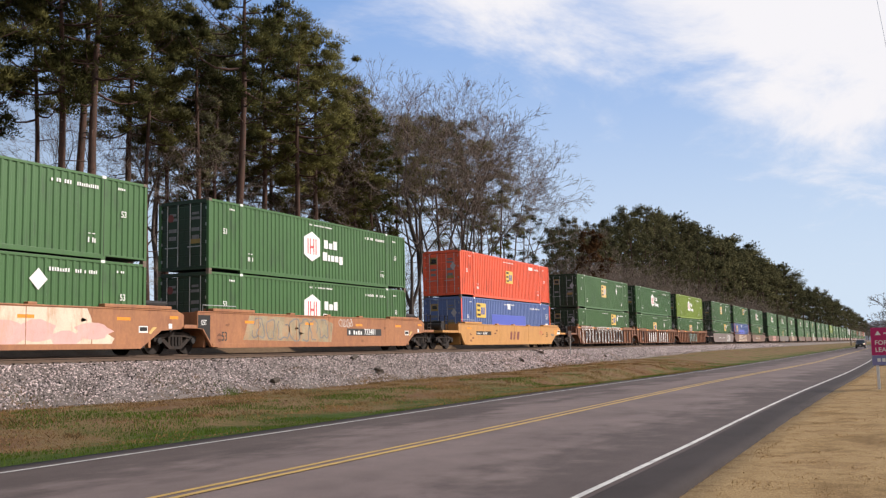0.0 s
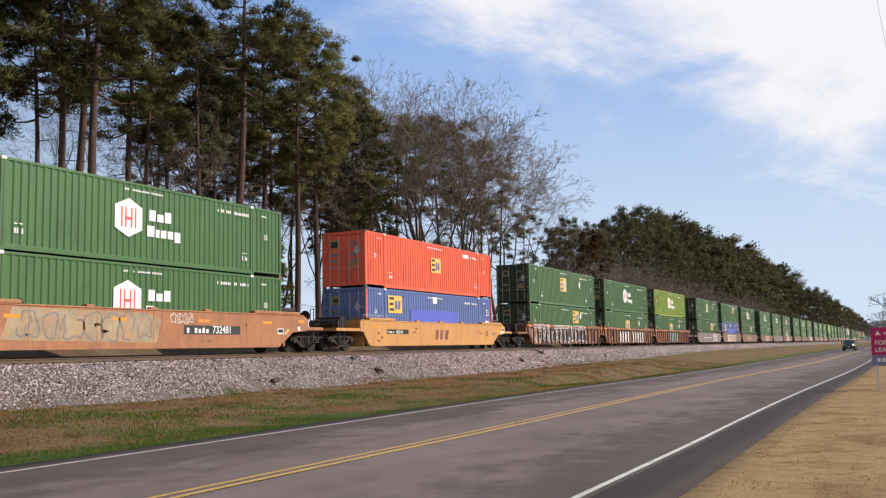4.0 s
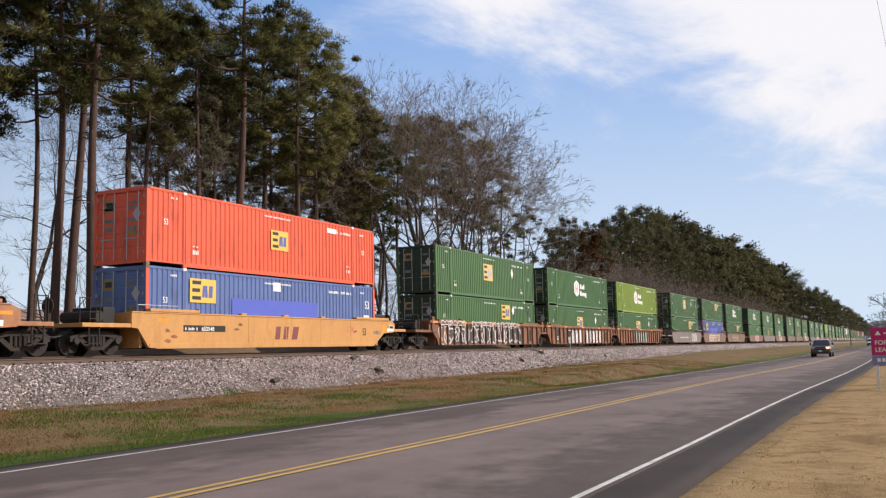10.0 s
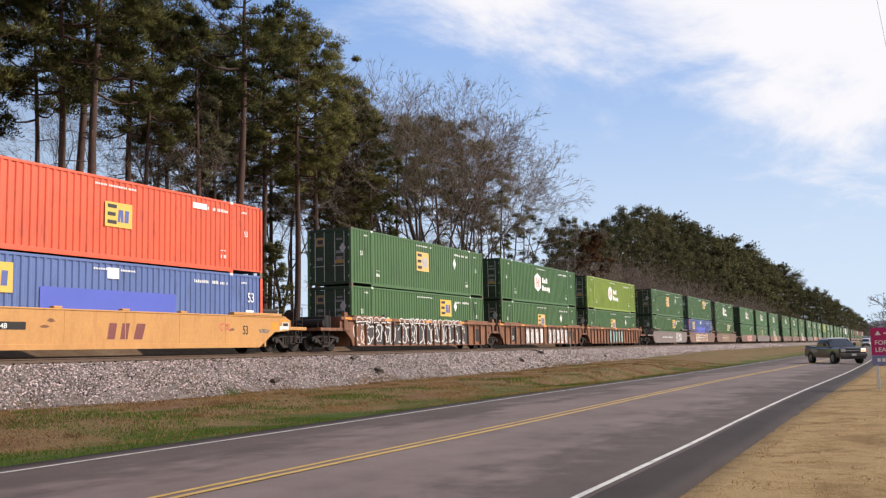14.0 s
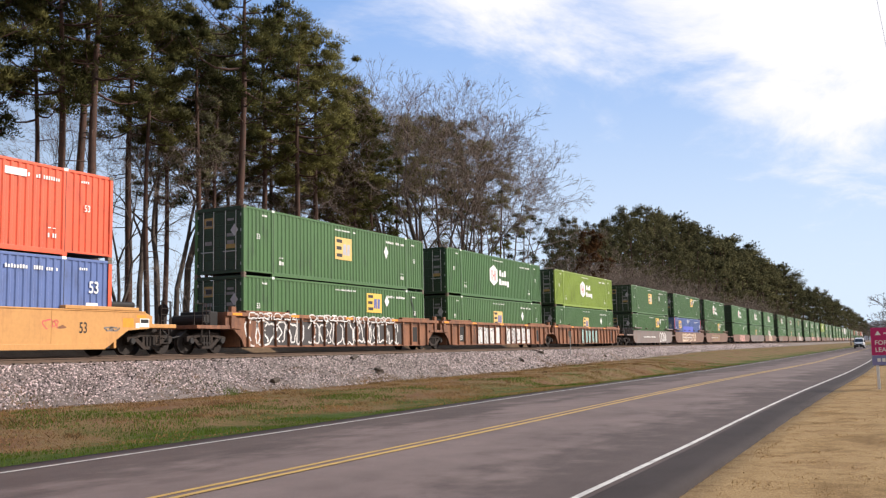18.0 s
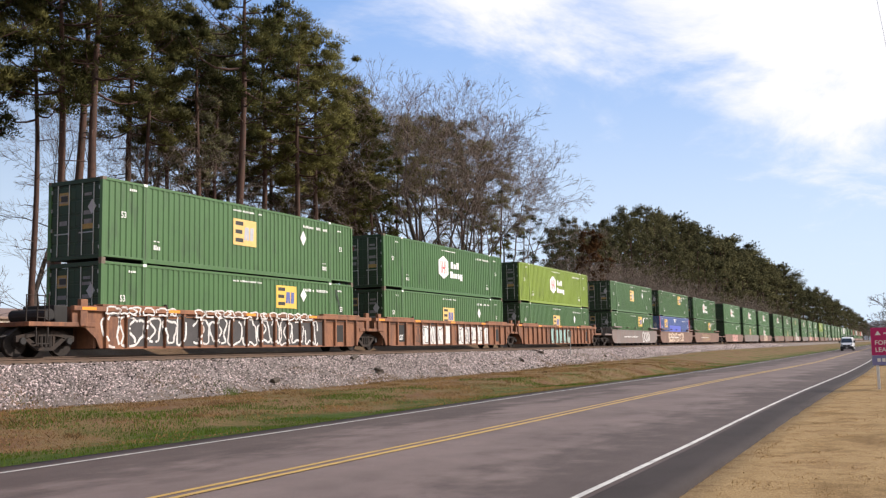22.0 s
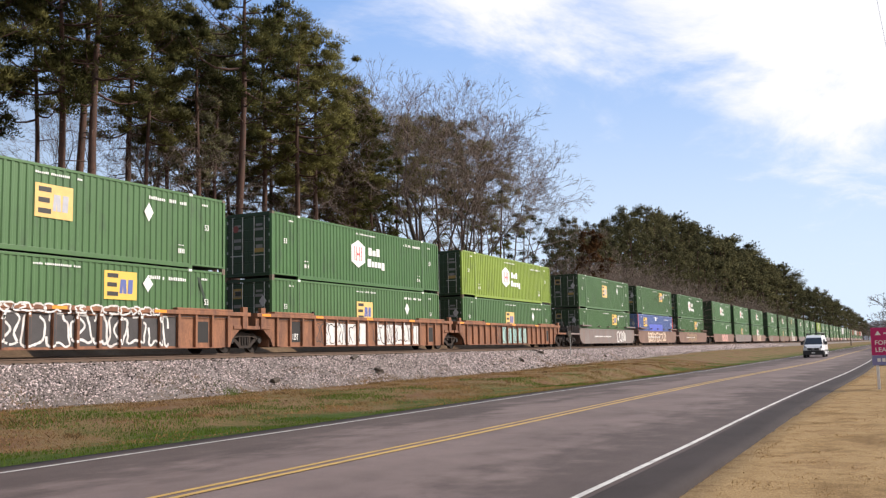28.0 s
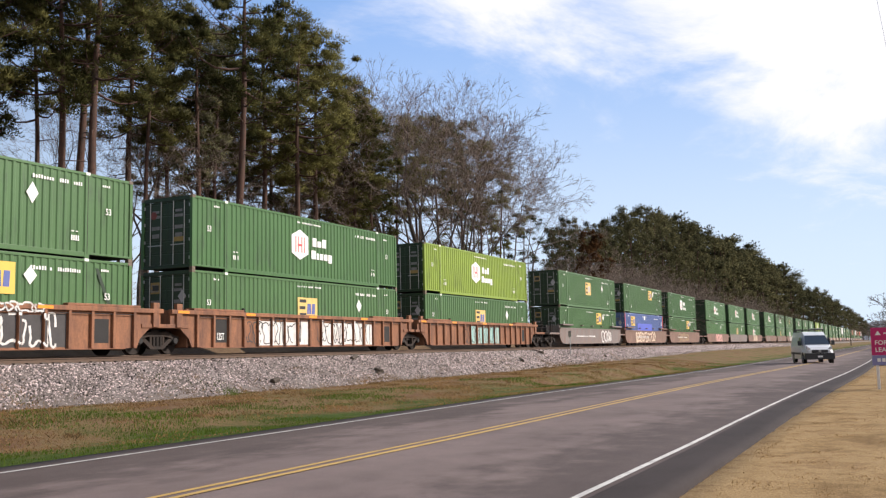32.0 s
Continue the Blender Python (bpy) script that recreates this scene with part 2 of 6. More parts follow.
M["needle_pale"] = leafy("pale grey-green needles", (0.17, 0.175, 0.105), 0.35, 0.45)
M["needle_far"] = leafy("distant pine needles", (0.092, 0.102, 0.060), 0.30, 0.6, 0.25)
M["cedar"] = leafy("rusty winter cedar foliage", (0.085, 0.048, 0.024))
M["rubber"] = material("black tyre rubber", (0.025, 0.025, 0.025), 0.85, var=0.2, scale=6)
M["alloy"] = material("grey alloy", (0.42, 0.42, 0.43), 0.4, 0.7, var=0.1, scale=6)
M["glass"] = material("dark tinted glass", (0.03, 0.033, 0.036), 0.08, var=0.05, scale=2, bump=0, spec=0.7)
M["truck_paint"] = material("dark grey car paint", (0.050, 0.044, 0.042), 0.28, var=0.1, scale=2, bump=0, coat=0.7)
M["van_paint"] = material("white car paint", (0.78, 0.79, 0.80), 0.35, var=0.04, scale=2, bump=0, coat=0.4)
M["plastic"] = material("black plastic trim", (0.03, 0.03, 0.032), 0.6, var=0.15, scale=5)
M["chrome"] = material("chrome trim", (0.34, 0.34, 0.34), 0.35, 0.8, var=0.08, scale=5, bump=0)
M["sign_magenta"] = material("magenta sign vinyl", (0.50, 0.012, 0.13), 0.5, var=0.05, scale=2, bump=0.02)
M["sign_blue"] = material("grey-blue sign vinyl", (0.22, 0.22, 0.42), 0.5, var=0.05, scale=2, bump=0.02)
M["sign_post"] = material("white painted timber post", (0.72, 0.71, 0.69), 0.7, var=0.1, scale=6)
M["wood_pole"] = material("weathered timber pole", (0.10, 0.075, 0.055), 0.9, var=0.25, scale=5)
M["roof_tan"] = material("tan metal siding", (0.52, 0.45, 0.36), 0.6, var=0.08, scale=0.4)
M["roof_brown"] = material("brown metal roof", (0.24, 0.16, 0.12), 0.6, var=0.12, scale=0.4)


def glow(name, colour, strength):
    m = bpy.data.materials.new(name)
    m.use_nodes = True
    b = m.node_tree.nodes["Principled BSDF"]
    b.inputs["Base Color"].default_value = (*colour, 1)
    b.inputs["Emission Color"].default_value, b.inputs["Emission Strength"].default_value = (*colour, 1), strength
    return m


M["headlight"] = glow("lit headlamp", (1.0, 0.80, 0.55), 1.3)
M["lamp_off"] = material("clear headlamp lens", (0.55, 0.56, 0.58), 0.15, 0.3, var=0.1, scale=8, bump=0)


def turf(name, colours, scale=0.35, fine=7.0, bump=0.7, shift=0.50, span=0.45, lush=None):
    """Grass or soil ground: patches of several tones with a fine grain."""
    m = bpy.data.materials.new(name)
    m.use_nodes = True
    nt = m.node_tree
    N, L = nt.nodes.new, nt.links.new
    b = nt.nodes["Principled BSDF"]
    b.inputs["Roughness"].default_value, b.inputs["Specular IOR Level"].default_value = 0.95, 0.1
    tc = N("ShaderNodeTexCoord")
    n1, n2, n3 = (N("ShaderNodeTexNoise") for _ in range(3))
    for n, s, d in ((n1, scale, 5), (n2, fine, 6), (n3, fine * 9, 4)):
        n.inputs["Scale"].default_value, n.inputs["Detail"].default_value, n.inputs["Roughness"].default_value = s, d, 0.65
        L(tc.outputs["Object"], n.inputs["Vector"])
    a = N("ShaderNodeMath"); a.operation = "MULTIPLY_ADD"; a.inputs[1].default_value = 0.45
    L(n2.outputs["Fac"], a.inputs[0]); L(n1.outputs["Fac"], a.inputs[2])
    if lush:
        # greener towards the road, where water runs off
        sx, mr, ad = N("ShaderNodeSeparateXYZ"), N("ShaderNodeMapRange"), N("ShaderNodeMath")
        L(tc.outputs["Object"], sx.inputs[0]); L(sx.outputs["X"], mr.inputs["Value"])
        for k, v in zip(("From Min", "From Max", "To Min", "To Max"), lush):
            mr.inputs[k].default_value = v
        L(a.outputs[0], ad.inputs[0]); L(mr.outputs[0], ad.inputs[1])
        a = ad
    ramp = N("ShaderNodeValToRGB")
    els = ramp.color_ramp.elements
    while len(els) < len(colours):
        els.new(0.5)
    for i, c in enumerate(colours):
        els[i].position = shift + span * i / (len(colours) - 1)
        els[i].color = (*c, 1)
    L(a.outputs[0], ramp.inputs[0])
    rng = N("ShaderNodeMapRange"); rng.inputs["From Min"].default_value, rng.inputs["From Max"].default_value = 0.3, 0.7
    rng.inputs["To Min"].default_value, rng.inputs["To Max"].default_value = 0.6, 1.4
    L(n3.outputs["Fac"], rng.inputs["Value"])
    mul = N("ShaderNodeVectorMath"); mul.operation = "SCALE"
    L(ramp.outputs[0], mul.inputs[0]); L(rng.outputs[0], mul.inputs["Scale"])
    L(mul.outputs[0], b.inputs["Base Color"])
    bp = N("ShaderNodeBump"); bp.inputs["Strength"].default_value, bp.inputs["Distance"].default_value = bump, 0.05
    L(n3.outputs["Fac"], bp.inputs["Height"]); L(bp.outputs[0], b.inputs["Normal"])
    return m


M["verge"] = turf("rough winter grass", [(0.060, 0.092, 0.018), (0.105, 0.102, 0.034), (0.165, 0.120, 0.054), (0.205, 0.135, 0.070), (0.165, 0.096, 0.054)], 0.30, 5.0, shift=0.55, span=0.30, lush=(-15.0, -11.2, 0.03, -0.17))
M["lawn"] = turf("dormant mown grass", [(0.225, 0.142, 0.064), (0.31, 0.203, 0.094), (0.38, 0.258, 0.126), (0.29, 0.186, 0.087)], 0.6, 5, 0.4, shift=0.56, span=0.30)
M["ballast_bed"] = turf("grey ballast bed", [(0.16, 0.132, 0.115), (0.24, 0.203, 0.183), (0.31, 0.270, 0.250)], 1.2, 9, 1.0)
M["track_bed_brown"] = turf("dark brown ballast between the rails", [(0.045, 0.032, 0.024), (0.075, 0.054, 0.04), (0.11, 0.082, 0.062)], 1.2, 9, 1.0)
M["forest_floor"] = turf("leaf litter", [(0.10, 0.065, 0.04), (0.17, 0.11, 0.065), (0.22, 0.15, 0.09)], 0.3, 5)


def asphalt(name, base, wear=False):
    m = bpy.data.materials.new(name)
    m.use_nodes = True
    nt = m.node_tree
    N, L = nt.nodes.new, nt.links.new
    b = nt.nodes["Principled BSDF"]
    b.inputs["Roughness"].default_value, b.inputs["Specular IOR Level"].default_value = 0.85, 0.18
    tc = N("ShaderNodeTexCoord")
    mp = N("ShaderNodeMapping"); mp.inputs["Scale"].default_value = (1.0, 0.42, 1.0)
    L(tc.outputs["Object"], mp.inputs["Vector"])
    n1, n2, n3 = (N("ShaderNodeTexNoise") for _ in range(3))
    for n, s, v in ((n1, 0.75, mp.outputs[0]), (n2, 1.6, tc.outputs["Object"]), (n3, 90, tc.outputs["Object"])):
        n.inputs["Scale"].default_value, n.inputs["Detail"].default_value, n.inputs["Roughness"].default_value = s, 5, 0.6
        L(v, n.inputs["Vector"])
    a = N("ShaderNodeMath"); a.operation = "MULTIPLY_ADD"; a.inputs[1].default_value = 0.5
    L(n2.outputs["Fac"], a.inputs[0]); L(n1.outputs["Fac"], a.inputs[2])
    r1 = N("ShaderNodeMapRange")
    r1.inputs["From Min"].default_value, r1.inputs["From Max"].default_value = 0.62, 0.90
    r1.inputs["To Min"].default_value, r1.inputs["To Max"].default_value = 0.88, 1.16
    L(a.outputs[0], r1.inputs["Value"])
    if wear:
        # paler, worn-smooth surface along the crown of the road, ragged at its edges
        sep, far = N("ShaderNodeSeparateXYZ"), N("ShaderNodeMath")
        far.operation = "MULTIPLY_ADD"; far.inputs[1].default_value = 1.0; far.inputs[2].default_value = 5.9
        L(tc.outputs["Object"], sep.inputs[0]); L(sep.outputs["X"], far.inputs[0])
        off = N("ShaderNodeMath"); off.operation = "ABSOLUTE"
        L(far.outputs[0], off.inputs[0])
        rag = N("ShaderNodeMath"); rag.operation = "MULTIPLY_ADD"; rag.inputs[1].default_value = -4.5
        L(a.outputs[0], rag.inputs[0]); L(off.outputs[0], rag.inputs[2])
        band = N("ShaderNodeMapRange"); band.interpolation_type = "SMOOTHSTEP"
        band.inputs["From Min"].default_value, band.inputs["From Max"].default_value = -2.1, -0.6
        band.inputs["To Min"].default_value, band.inputs["To Max"].default_value = 1.40, 0.84
        L(rag.outputs[0], band.inputs["Value"])
        both = N("ShaderNodeMath"); both.operation = "MULTIPLY"
        L(band.outputs[0], both.inputs[0]); L(r1.outputs[0], both.inputs[1])
        r1 = both
    r2 = N("ShaderNodeMapRange")
    r2.inputs["From Min"].default_value, r2.inputs["From Max"].default_value = 0.3, 0.7
    r2.inputs["To Min"].default_value, r2.inputs["To Max"].default_value = 0.8, 1.2
    L(n3.outputs["Fac"], r2.inputs["Value"])
    mm = N("ShaderNodeMath"); mm.operation = "MULTIPLY"
    L(r1.outputs[0], mm.inputs[0]); L(r2.outputs[0], mm.inputs[1])
    mul = N("ShaderNodeVectorMath"); mul.operation = "SCALE"; mul.inputs[0].default_value = base
    L(mm.outputs[0], mul.inputs["Scale"])
    L(mul.outputs[0], b.inputs["Base Color"])
    bp = N("ShaderNodeBump"); bp.inputs["Strength"].default_value, bp.inputs["Distance"].default_value = 0.35, 0.01
    L(n3.outputs["Fac"], bp.inputs["Height"]); L(bp.outputs[0], b.inputs["Normal"])
    return m


M["asphalt"] = asphalt("worn asphalt", (0.130, 0.100, 0.091), True)
M["asphalt_edge"] = asphalt("dark asphalt shoulder", (0.047, 0.037, 0.034))
M["line_white"] = material("worn white road paint", (0.62, 0.60, 0.55), 0.7, var=0.15, scale=4, fine=30, dirt=(0.2, 0.18, 0.17), dirt_amount=0.35, dirt_scale=(3, 0.6, 1))
M["line_yellow"] = material("worn yellow road paint", (0.54, 0.34, 0.09), 0.7, var=0.15, scale=4, fine=30, dirt=(0.2, 0.16, 0.12), dirt_amount=0.35, dirt_scale=(3, 0.6, 1))


# ---------------------------------------------------------------- mesh tools
class Geo:
    """Vertices and faces gathered for one mesh."""

    def __init__(self):
        self.v, self.f = [], []

    def add(self, verts, faces):
        o = len(self.v)
        self.v += [tuple(p) for p in verts]
        self.f += [tuple(i + o for i in f) for f in faces]
        return self

    def box(self, x0, x1, y0, y1, z0, z1, c=0.0):
        """A box, its upright and level edges chamfered by c."""
        if not c:
            return self.add([(x0, y0, z0), (x1, y0, z0), (x1, y1, z0), (x0, y1, z0), (x0, y0, z1), (x1, y0, z1), (x1, y1, z1), (x0, y1, z1)],
                            [(3, 2, 1, 0), (4, 5, 6, 7), (0, 1, 5, 4), (1, 2, 6, 5), (2, 3, 7, 6), (3, 0, 4, 7)])
        bm = bmesh.new()
        bmesh.ops.create_cube(bm, size=1)
        bmesh.ops.scale(bm, vec=(x1 - x0, y1 - y0, z1 - z0), verts=bm.verts)
        bmesh.ops.translate(bm, vec=((x0 + x1) / 2, (y0 + y1) / 2, (z0 + z1) / 2), verts=bm.verts)
        bmesh.ops.bevel(bm, geom=bm.edges[:], offset=c, segments=2, affect="EDGES", profile=0.6)
        bm.verts.index_update()
        self.add([v.co for v in bm.verts], [[v.index for v in f.verts] for f in bm.faces])
        bm.free()
        return self

    def prism(self, poly, axis, a, b):
        """A closed outline swept from a to b along an axis; the outline lies in the other two, in order."""
        n = len(poly)
        put = {"x": lambda u, v, w: (w, u, v), "y": lambda u, v, w: (u, w, v), "z": lambda u, v, w: (u, v, w)}[axis]
        vs = [put(u, v, a) for u, v in poly] + [put(u, v, b) for u, v in poly]
        fs = [tuple(range(n)), tuple(range(2 * n - 1, n - 1, -1))] + [(i + n, (i + 1) % n + n, (i + 1) % n, i) for i in range(n)]
        return self.add(vs, fs)

    def tube(self, pts, radii, n=6, cap=True):
        pts = [Vector(p) for p in pts]
        vs, fs = [], []
        for i, p in enumerate(pts):
            d = (pts[min(i + 1, len(pts) - 1)] - pts[max(i - 1, 0)]).normalized()
            u = d.orthogonal().normalized() if i == 0 else (u - d * u.dot(d)).normalized()
            w = d.cross(u)
            r = radii[i] if hasattr(radii, "__len__") else radii
            vs += [p + (u * math.cos(k * math.tau / n) + w * math.sin(k * math.tau / n)) * r for k in range(n)]
        for i in range(len(pts) - 1):
            for k in range(n):
                fs.append((i * n + k, i * n + (k + 1) % n, (i + 1) * n + (k + 1) % n, (i + 1) * n + k))
        if cap:
            fs += [tuple(range(n - 1, -1, -1)), tuple(range((len(pts) - 1) * n, len(pts) * n))]
        return self.add(vs, fs)

    def disc(self, c, r, axis, h, n=20, bevel=0.0):
        """A round plate centred at c, h thick along the axis."""
        prof = [(r - bevel, -h / 2), (r, -h / 2 + bevel), (r, h / 2 - bevel), (r - bevel, h / 2)] if bevel else [(r, -h / 2), (r, h / 2)]
        vs, fs = [], []
        for q, w in prof:
            for k in range(n):
                a = k * math.tau / n
                u, v = q * math.cos(a), q * math.sin(a)
                vs.append({"x": (c[0] + w, c[1] + u, c[2] + v), "y": (c[0] + u, c[1] + w, c[2] + v), "z": (c[0] + u, c[1] + v, c[2] + w)}[axis])
        for i in range(len(prof) - 1):
            for k in range(n):
                fs.append((i * n + k, i * n + (k + 1) % n, (i + 1) * n + (k + 1) % n, (i + 1) * n + k))
        fs += [tuple(range(n - 1, -1, -1)), tuple(range((len(prof) - 1) * n, len(prof) * n))]
        return self.add(vs, fs)

    def mesh(self, name, mat, smooth=False):
        me = bpy.data.meshes.new(name)
        me.from_pydata(self.v, [], self.f)
        me.validate()
        bm = bmesh.new()
        bm.from_mesh(me)
        bmesh.ops.recalc_face_normals(bm, faces=bm.faces)
        bm.to_mesh(me)
        bm.free()
        me.materials.append(mat)
        if smooth:
            me.shade_smooth()
        return me


def quick_mesh(name, verts, faces, mat):
    """A mesh straight from arrays of vertices and triangles."""
    me = bpy.data.meshes.new(name)
    verts, faces = np.asarray(verts, np.float32), np.asarray(faces, np.int32)
    me.vertices.add(len(verts))
    me.vertices.foreach_set("co", verts.ravel())
    me.loops.add(faces.size)
    me.loops.foreach_set("vertex_index", faces.ravel())
    me.polygons.add(len(faces))
    me.polygons.foreach_set("loop_start", np.arange(0, faces.size, faces.shape[1], dtype=np.int32))
    me.update(calc_edges=True)
    me.materials.append(mat)
    return me


def part(name, geo, mat, parent, label="", at=None, smooth=False):
    """Links one mesh as a part under a thing or under a part."""
    me = geo.mesh(name, M[mat] if isinstance(mat, str) else mat, smooth) if isinstance(geo, Geo) else geo
    ob = new(name, me)
    ob.parent = parent
    if at is not None:
        ob.matrix_basis = at
    if label:
        ob["label"] = label
    if name in ("graffiti", "lettering"):
        ob["kind"] = "stuff"
    return ob


def thing(name, m, label, category, group="", kind=""):
    ob = new(name)
    ob.empty_display_size = 0.3
    ob.matrix_basis = m
    return tagged(ob, label, category, group, kind)


def single(name, geo, mat, label, category="", kind="", m=None, smooth=False, group=""):
    me = geo.mesh(name, M[mat] if isinstance(mat, str) else mat, smooth) if isinstance(geo, Geo) else geo
    ob = new(name, me)
    if m is not None:
        ob.matrix_basis = m
    return tagged(ob, label, category, group, kind)


SIDE = Matrix(((0, 0, 1, 0), (1, 0, 0, 0), (0, 1, 0, 0), (0, 0, 0, 1)))       # lettering on a face that looks along +x
FRONT = Matrix(((1, 0, 0, 0), (0, 0, -1, 0), (0, 1, 0, 0), (0, 0, 0, 1)))     # lettering on a face that looks along -y
LETTERS = {}


def lettering(name, text, size, mat, parent, face, x, y, z, label="", wide=1.0):
    """Flat letters in the built-in font, their lower left corner at x, y, z."""
    key = (text, size, mat, wide)
    if key not in LETTERS:
        cu = bpy.data.curves.new("letters", "FONT")
        cu.body, cu.size, cu.extrude, cu.offset = text, size / 0.72, 0.002, size * 0.018
        ob = bpy.data.objects.new("letters", cu)
        me = bpy.data.meshes.new_from_object(ob)
        bpy.data.objects.remove(ob)
        me.transform(Matrix.Diagonal((wide, 1, 1, 1)))
        me.materials.clear()
        me.materials.append(M[mat])
        LETTERS[key] = me
    return part(name, LETTERS[key], None, parent, label, Matrix.Translation((x, y, z)) @ face)


# ---------------------------------------------------------------- ground, road, track
RAIL = 1.35            # height of the rail datum over the road
TRACK_X = -25.375      # middle of the track


def ease(a, b, v):
    v = min(max((v - a) / (b - a), 0.0), 1.0)
    return v * v * (3 - 2 * v)


def drift(y):
    return 0.33 * ease(15, 50, y)


def drop(y):
    return 0.27 * ease(20, 85, y)


def toe_height(y):
    return 0.06 + 0.50 * ease(55, 130, y) - 0.10 * ease(10, 25, y) * (1 - ease(40, 70, y))


def ground_height(x, y):
    w = 0.95 * ease(35, 80, y)
    xs = [-4000, -90, -34, -30.5, -23.0, -20.7, -16.5, -13.2, -10.6 - w, -10.2 - w, -2.3, -1.9, 0, 6, 60, 4000]
    t = toe_height(y)
    zs = [0.1, 0.6, 1.7, 0.2, t - 0.12, t, -0.02 + 0.4 * (t - 0.06), -0.20 + 0.3 * (t - 0.06), -0.12, -0.34, -0.34, -0.05, -0.01, 0.05, 0.1, 0.1]
    s = drift(y)
    z0 = drop(y) * min(1.0, max(0.0, (x + 17) / 5)) * min(1.0, max(0.0, (12 - x) / 8))
    z = float(np.interp(x, xs[:9] + [xs[9]] + [xs[10] + s, xs[11] + s] + xs[12:], zs))
    z -= z0 + 0.40 * max(0.0, 1 - abs(x + 13.9) / 1.6) * ease(34, 46, y) * (1 - ease(60, 70, y))
    if -22 < x < -11.8 or (-1.6 + s < x < 40):
        z += 0.05 * noise.noise((x * 0.5, y * 0.35, 0.0)) + 0.025 * noise.noise((x * 1.9, y * 1.7, 3.0))
    return z


def strip(name, xs_of_y, ys, z_of, mat, label, category, lift=0.0, kind="structure"):
    """A ribbon along y between the x values that xs_of_y gives."""
    vs, fs = [], []
    n = len(xs_of_y(ys[0]))
    for y in ys:
        vs += [(x, y, z_of(x, y) + lift) for x in xs_of_y(y)]
    for i in range(len(ys) - 1):
        for k in range(n - 1):
            fs.append((i * n + k, i * n + k + 1, (i + 1) * n + k + 1, (i + 1) * n + k))
    me = quick_mesh(name, vs, fs, M[mat])
    me.shade_smooth()
    ob = new(name, me)
    return tagged(ob, label, category, "", kind)


def spaced(a, b, first, growth):
    out, step = [a], first
    while out[-1] < b:
        out.append(out[-1] + step)
        step *= growth
    return out


def build_ground():
    gx = sorted(set([-4000, -1500, -600, -300, -150, -90] + list(np.arange(-70, -24, 3.0)) + list(np.arange(-24, -10.4, 0.45)) +
                    [-10.6, -10.2, -8, -6, -4, -2.3] + list(np.arange(-1.9, 6, 0.35)) + [8, 12, 18, 26, 40, 60, 100, 200, 500, 1500, 4000]))
    gy = [-4000, -1000, -300, -100, -50, -25, -15, -10, -5] + spaced(-2, 60, 0.5, 1.012) + spaced(62, 4000, 2.0, 1.08)
    vs = [(x + (drift(y) if -2.5 < x < 0 else 0.0), y, 0) for y in gy for x in gx]
    vs = [(x, y, ground_height(x, y)) for x, y, _ in vs]
    n = len(gx)
    fs = [(i * n + k, i * n + k + 1, (i + 1) * n + k + 1, (i + 1) * n + k) for i in range(len(gy) - 1) for k in range(n - 1)]
    me = quick_mesh("ground", vs, fs, M["verge"])
    for i, k in enumerate(("lawn", "forest_floor")):
        me.materials.append(M[k])
    idx = []
    for i in range(len(gy) - 1):
        for k in range(n - 1):
            xm = (gx[k] + gx[k + 1]) / 2
            idx.append(1 if xm > -4 else 2 if xm < -28 else 0)
    me.polygons.foreach_set("material_index", idx)
    me.shade_smooth()
    tagged(new("ground", me), "rough green and brown winter grass, tan beyond the road", "ground", kind="structure")


def road_z(x, y):
    return 0.05 - 0.021 * abs(x + 6.0) - drop(y)


build_ground()
ROAD_Y = [-400, -100, -40, -15, -5] + spaced(0, 24, 0.4, 1.0) + spaced(25, 1800, 1.5, 1.03)
left_line = lambda y: -9.86 + 0.11 * ease(5, 16, y) - 1.0 * ease(35, 80, y)
mid_line = lambda y: -6.13 + 0.14 * ease(5, 17, y) + 0.12 * ease(30, 80, y)
right_line = lambda y: -2.72 + 0.06 * ease(7, 14, y) + drift(y)
strip("road", lambda y: [left_line(y) - 0.70, left_line(y) - 0.65, left_line(y), mid_line(y), right_line(y) - 0.05, right_line(y) + 0.12], ROAD_Y,
      lambda x, y: road_z(x, y) - (0.25 if x < left_line(y) - 0.67 else 0), "asphalt", "worn grey two-lane asphalt road", "road")
def shoulder_edge(y):
    return right_line(y) + 0.70 + 0.05 * ease(6, 16, y) + 0.06 * noise.noise((0, y * 0.8, 0)) + 0.04 * noise.noise((4, y * 3.1, 0))


strip("shoulder", lambda y: [right_line(y) + 0.10, right_line(y) + 0.5, shoulder_edge(y), shoulder_edge(y) + 0.05], ROAD_Y,
      lambda x, y: road_z(x, y) + 0.005 - (0.14 if x > shoulder_edge(y) + 0.02 else 0), "asphalt_edge", "dark asphalt road shoulder", "road shoulder")
strip("road_marking_left", lambda y: [left_line(y) - 0.043, left_line(y) + 0.043], ROAD_Y, road_z, "line_white", "worn white painted edge line", "road marking", 0.005)
strip("road_marking_right", lambda y: [right_line(y) - 0.035, right_line(y) + 0.035], ROAD_Y, road_z, "line_white", "worn white painted edge line", "road marking", 0.009)
strip("road_marking_centre_1", lambda y: [mid_line(y) - 0.155, mid_line(y) - 0.06], ROAD_Y, road_z, "line_yellow", "worn double yellow centre line", "road marking", 0.005)
strip("road_marking_centre_2", lambda y: [mid_line(y) + 0.06, mid_line(y) + 0.155], ROAD_Y, road_z, "line_yellow", "worn double yellow centre line", "road marking", 0.005)
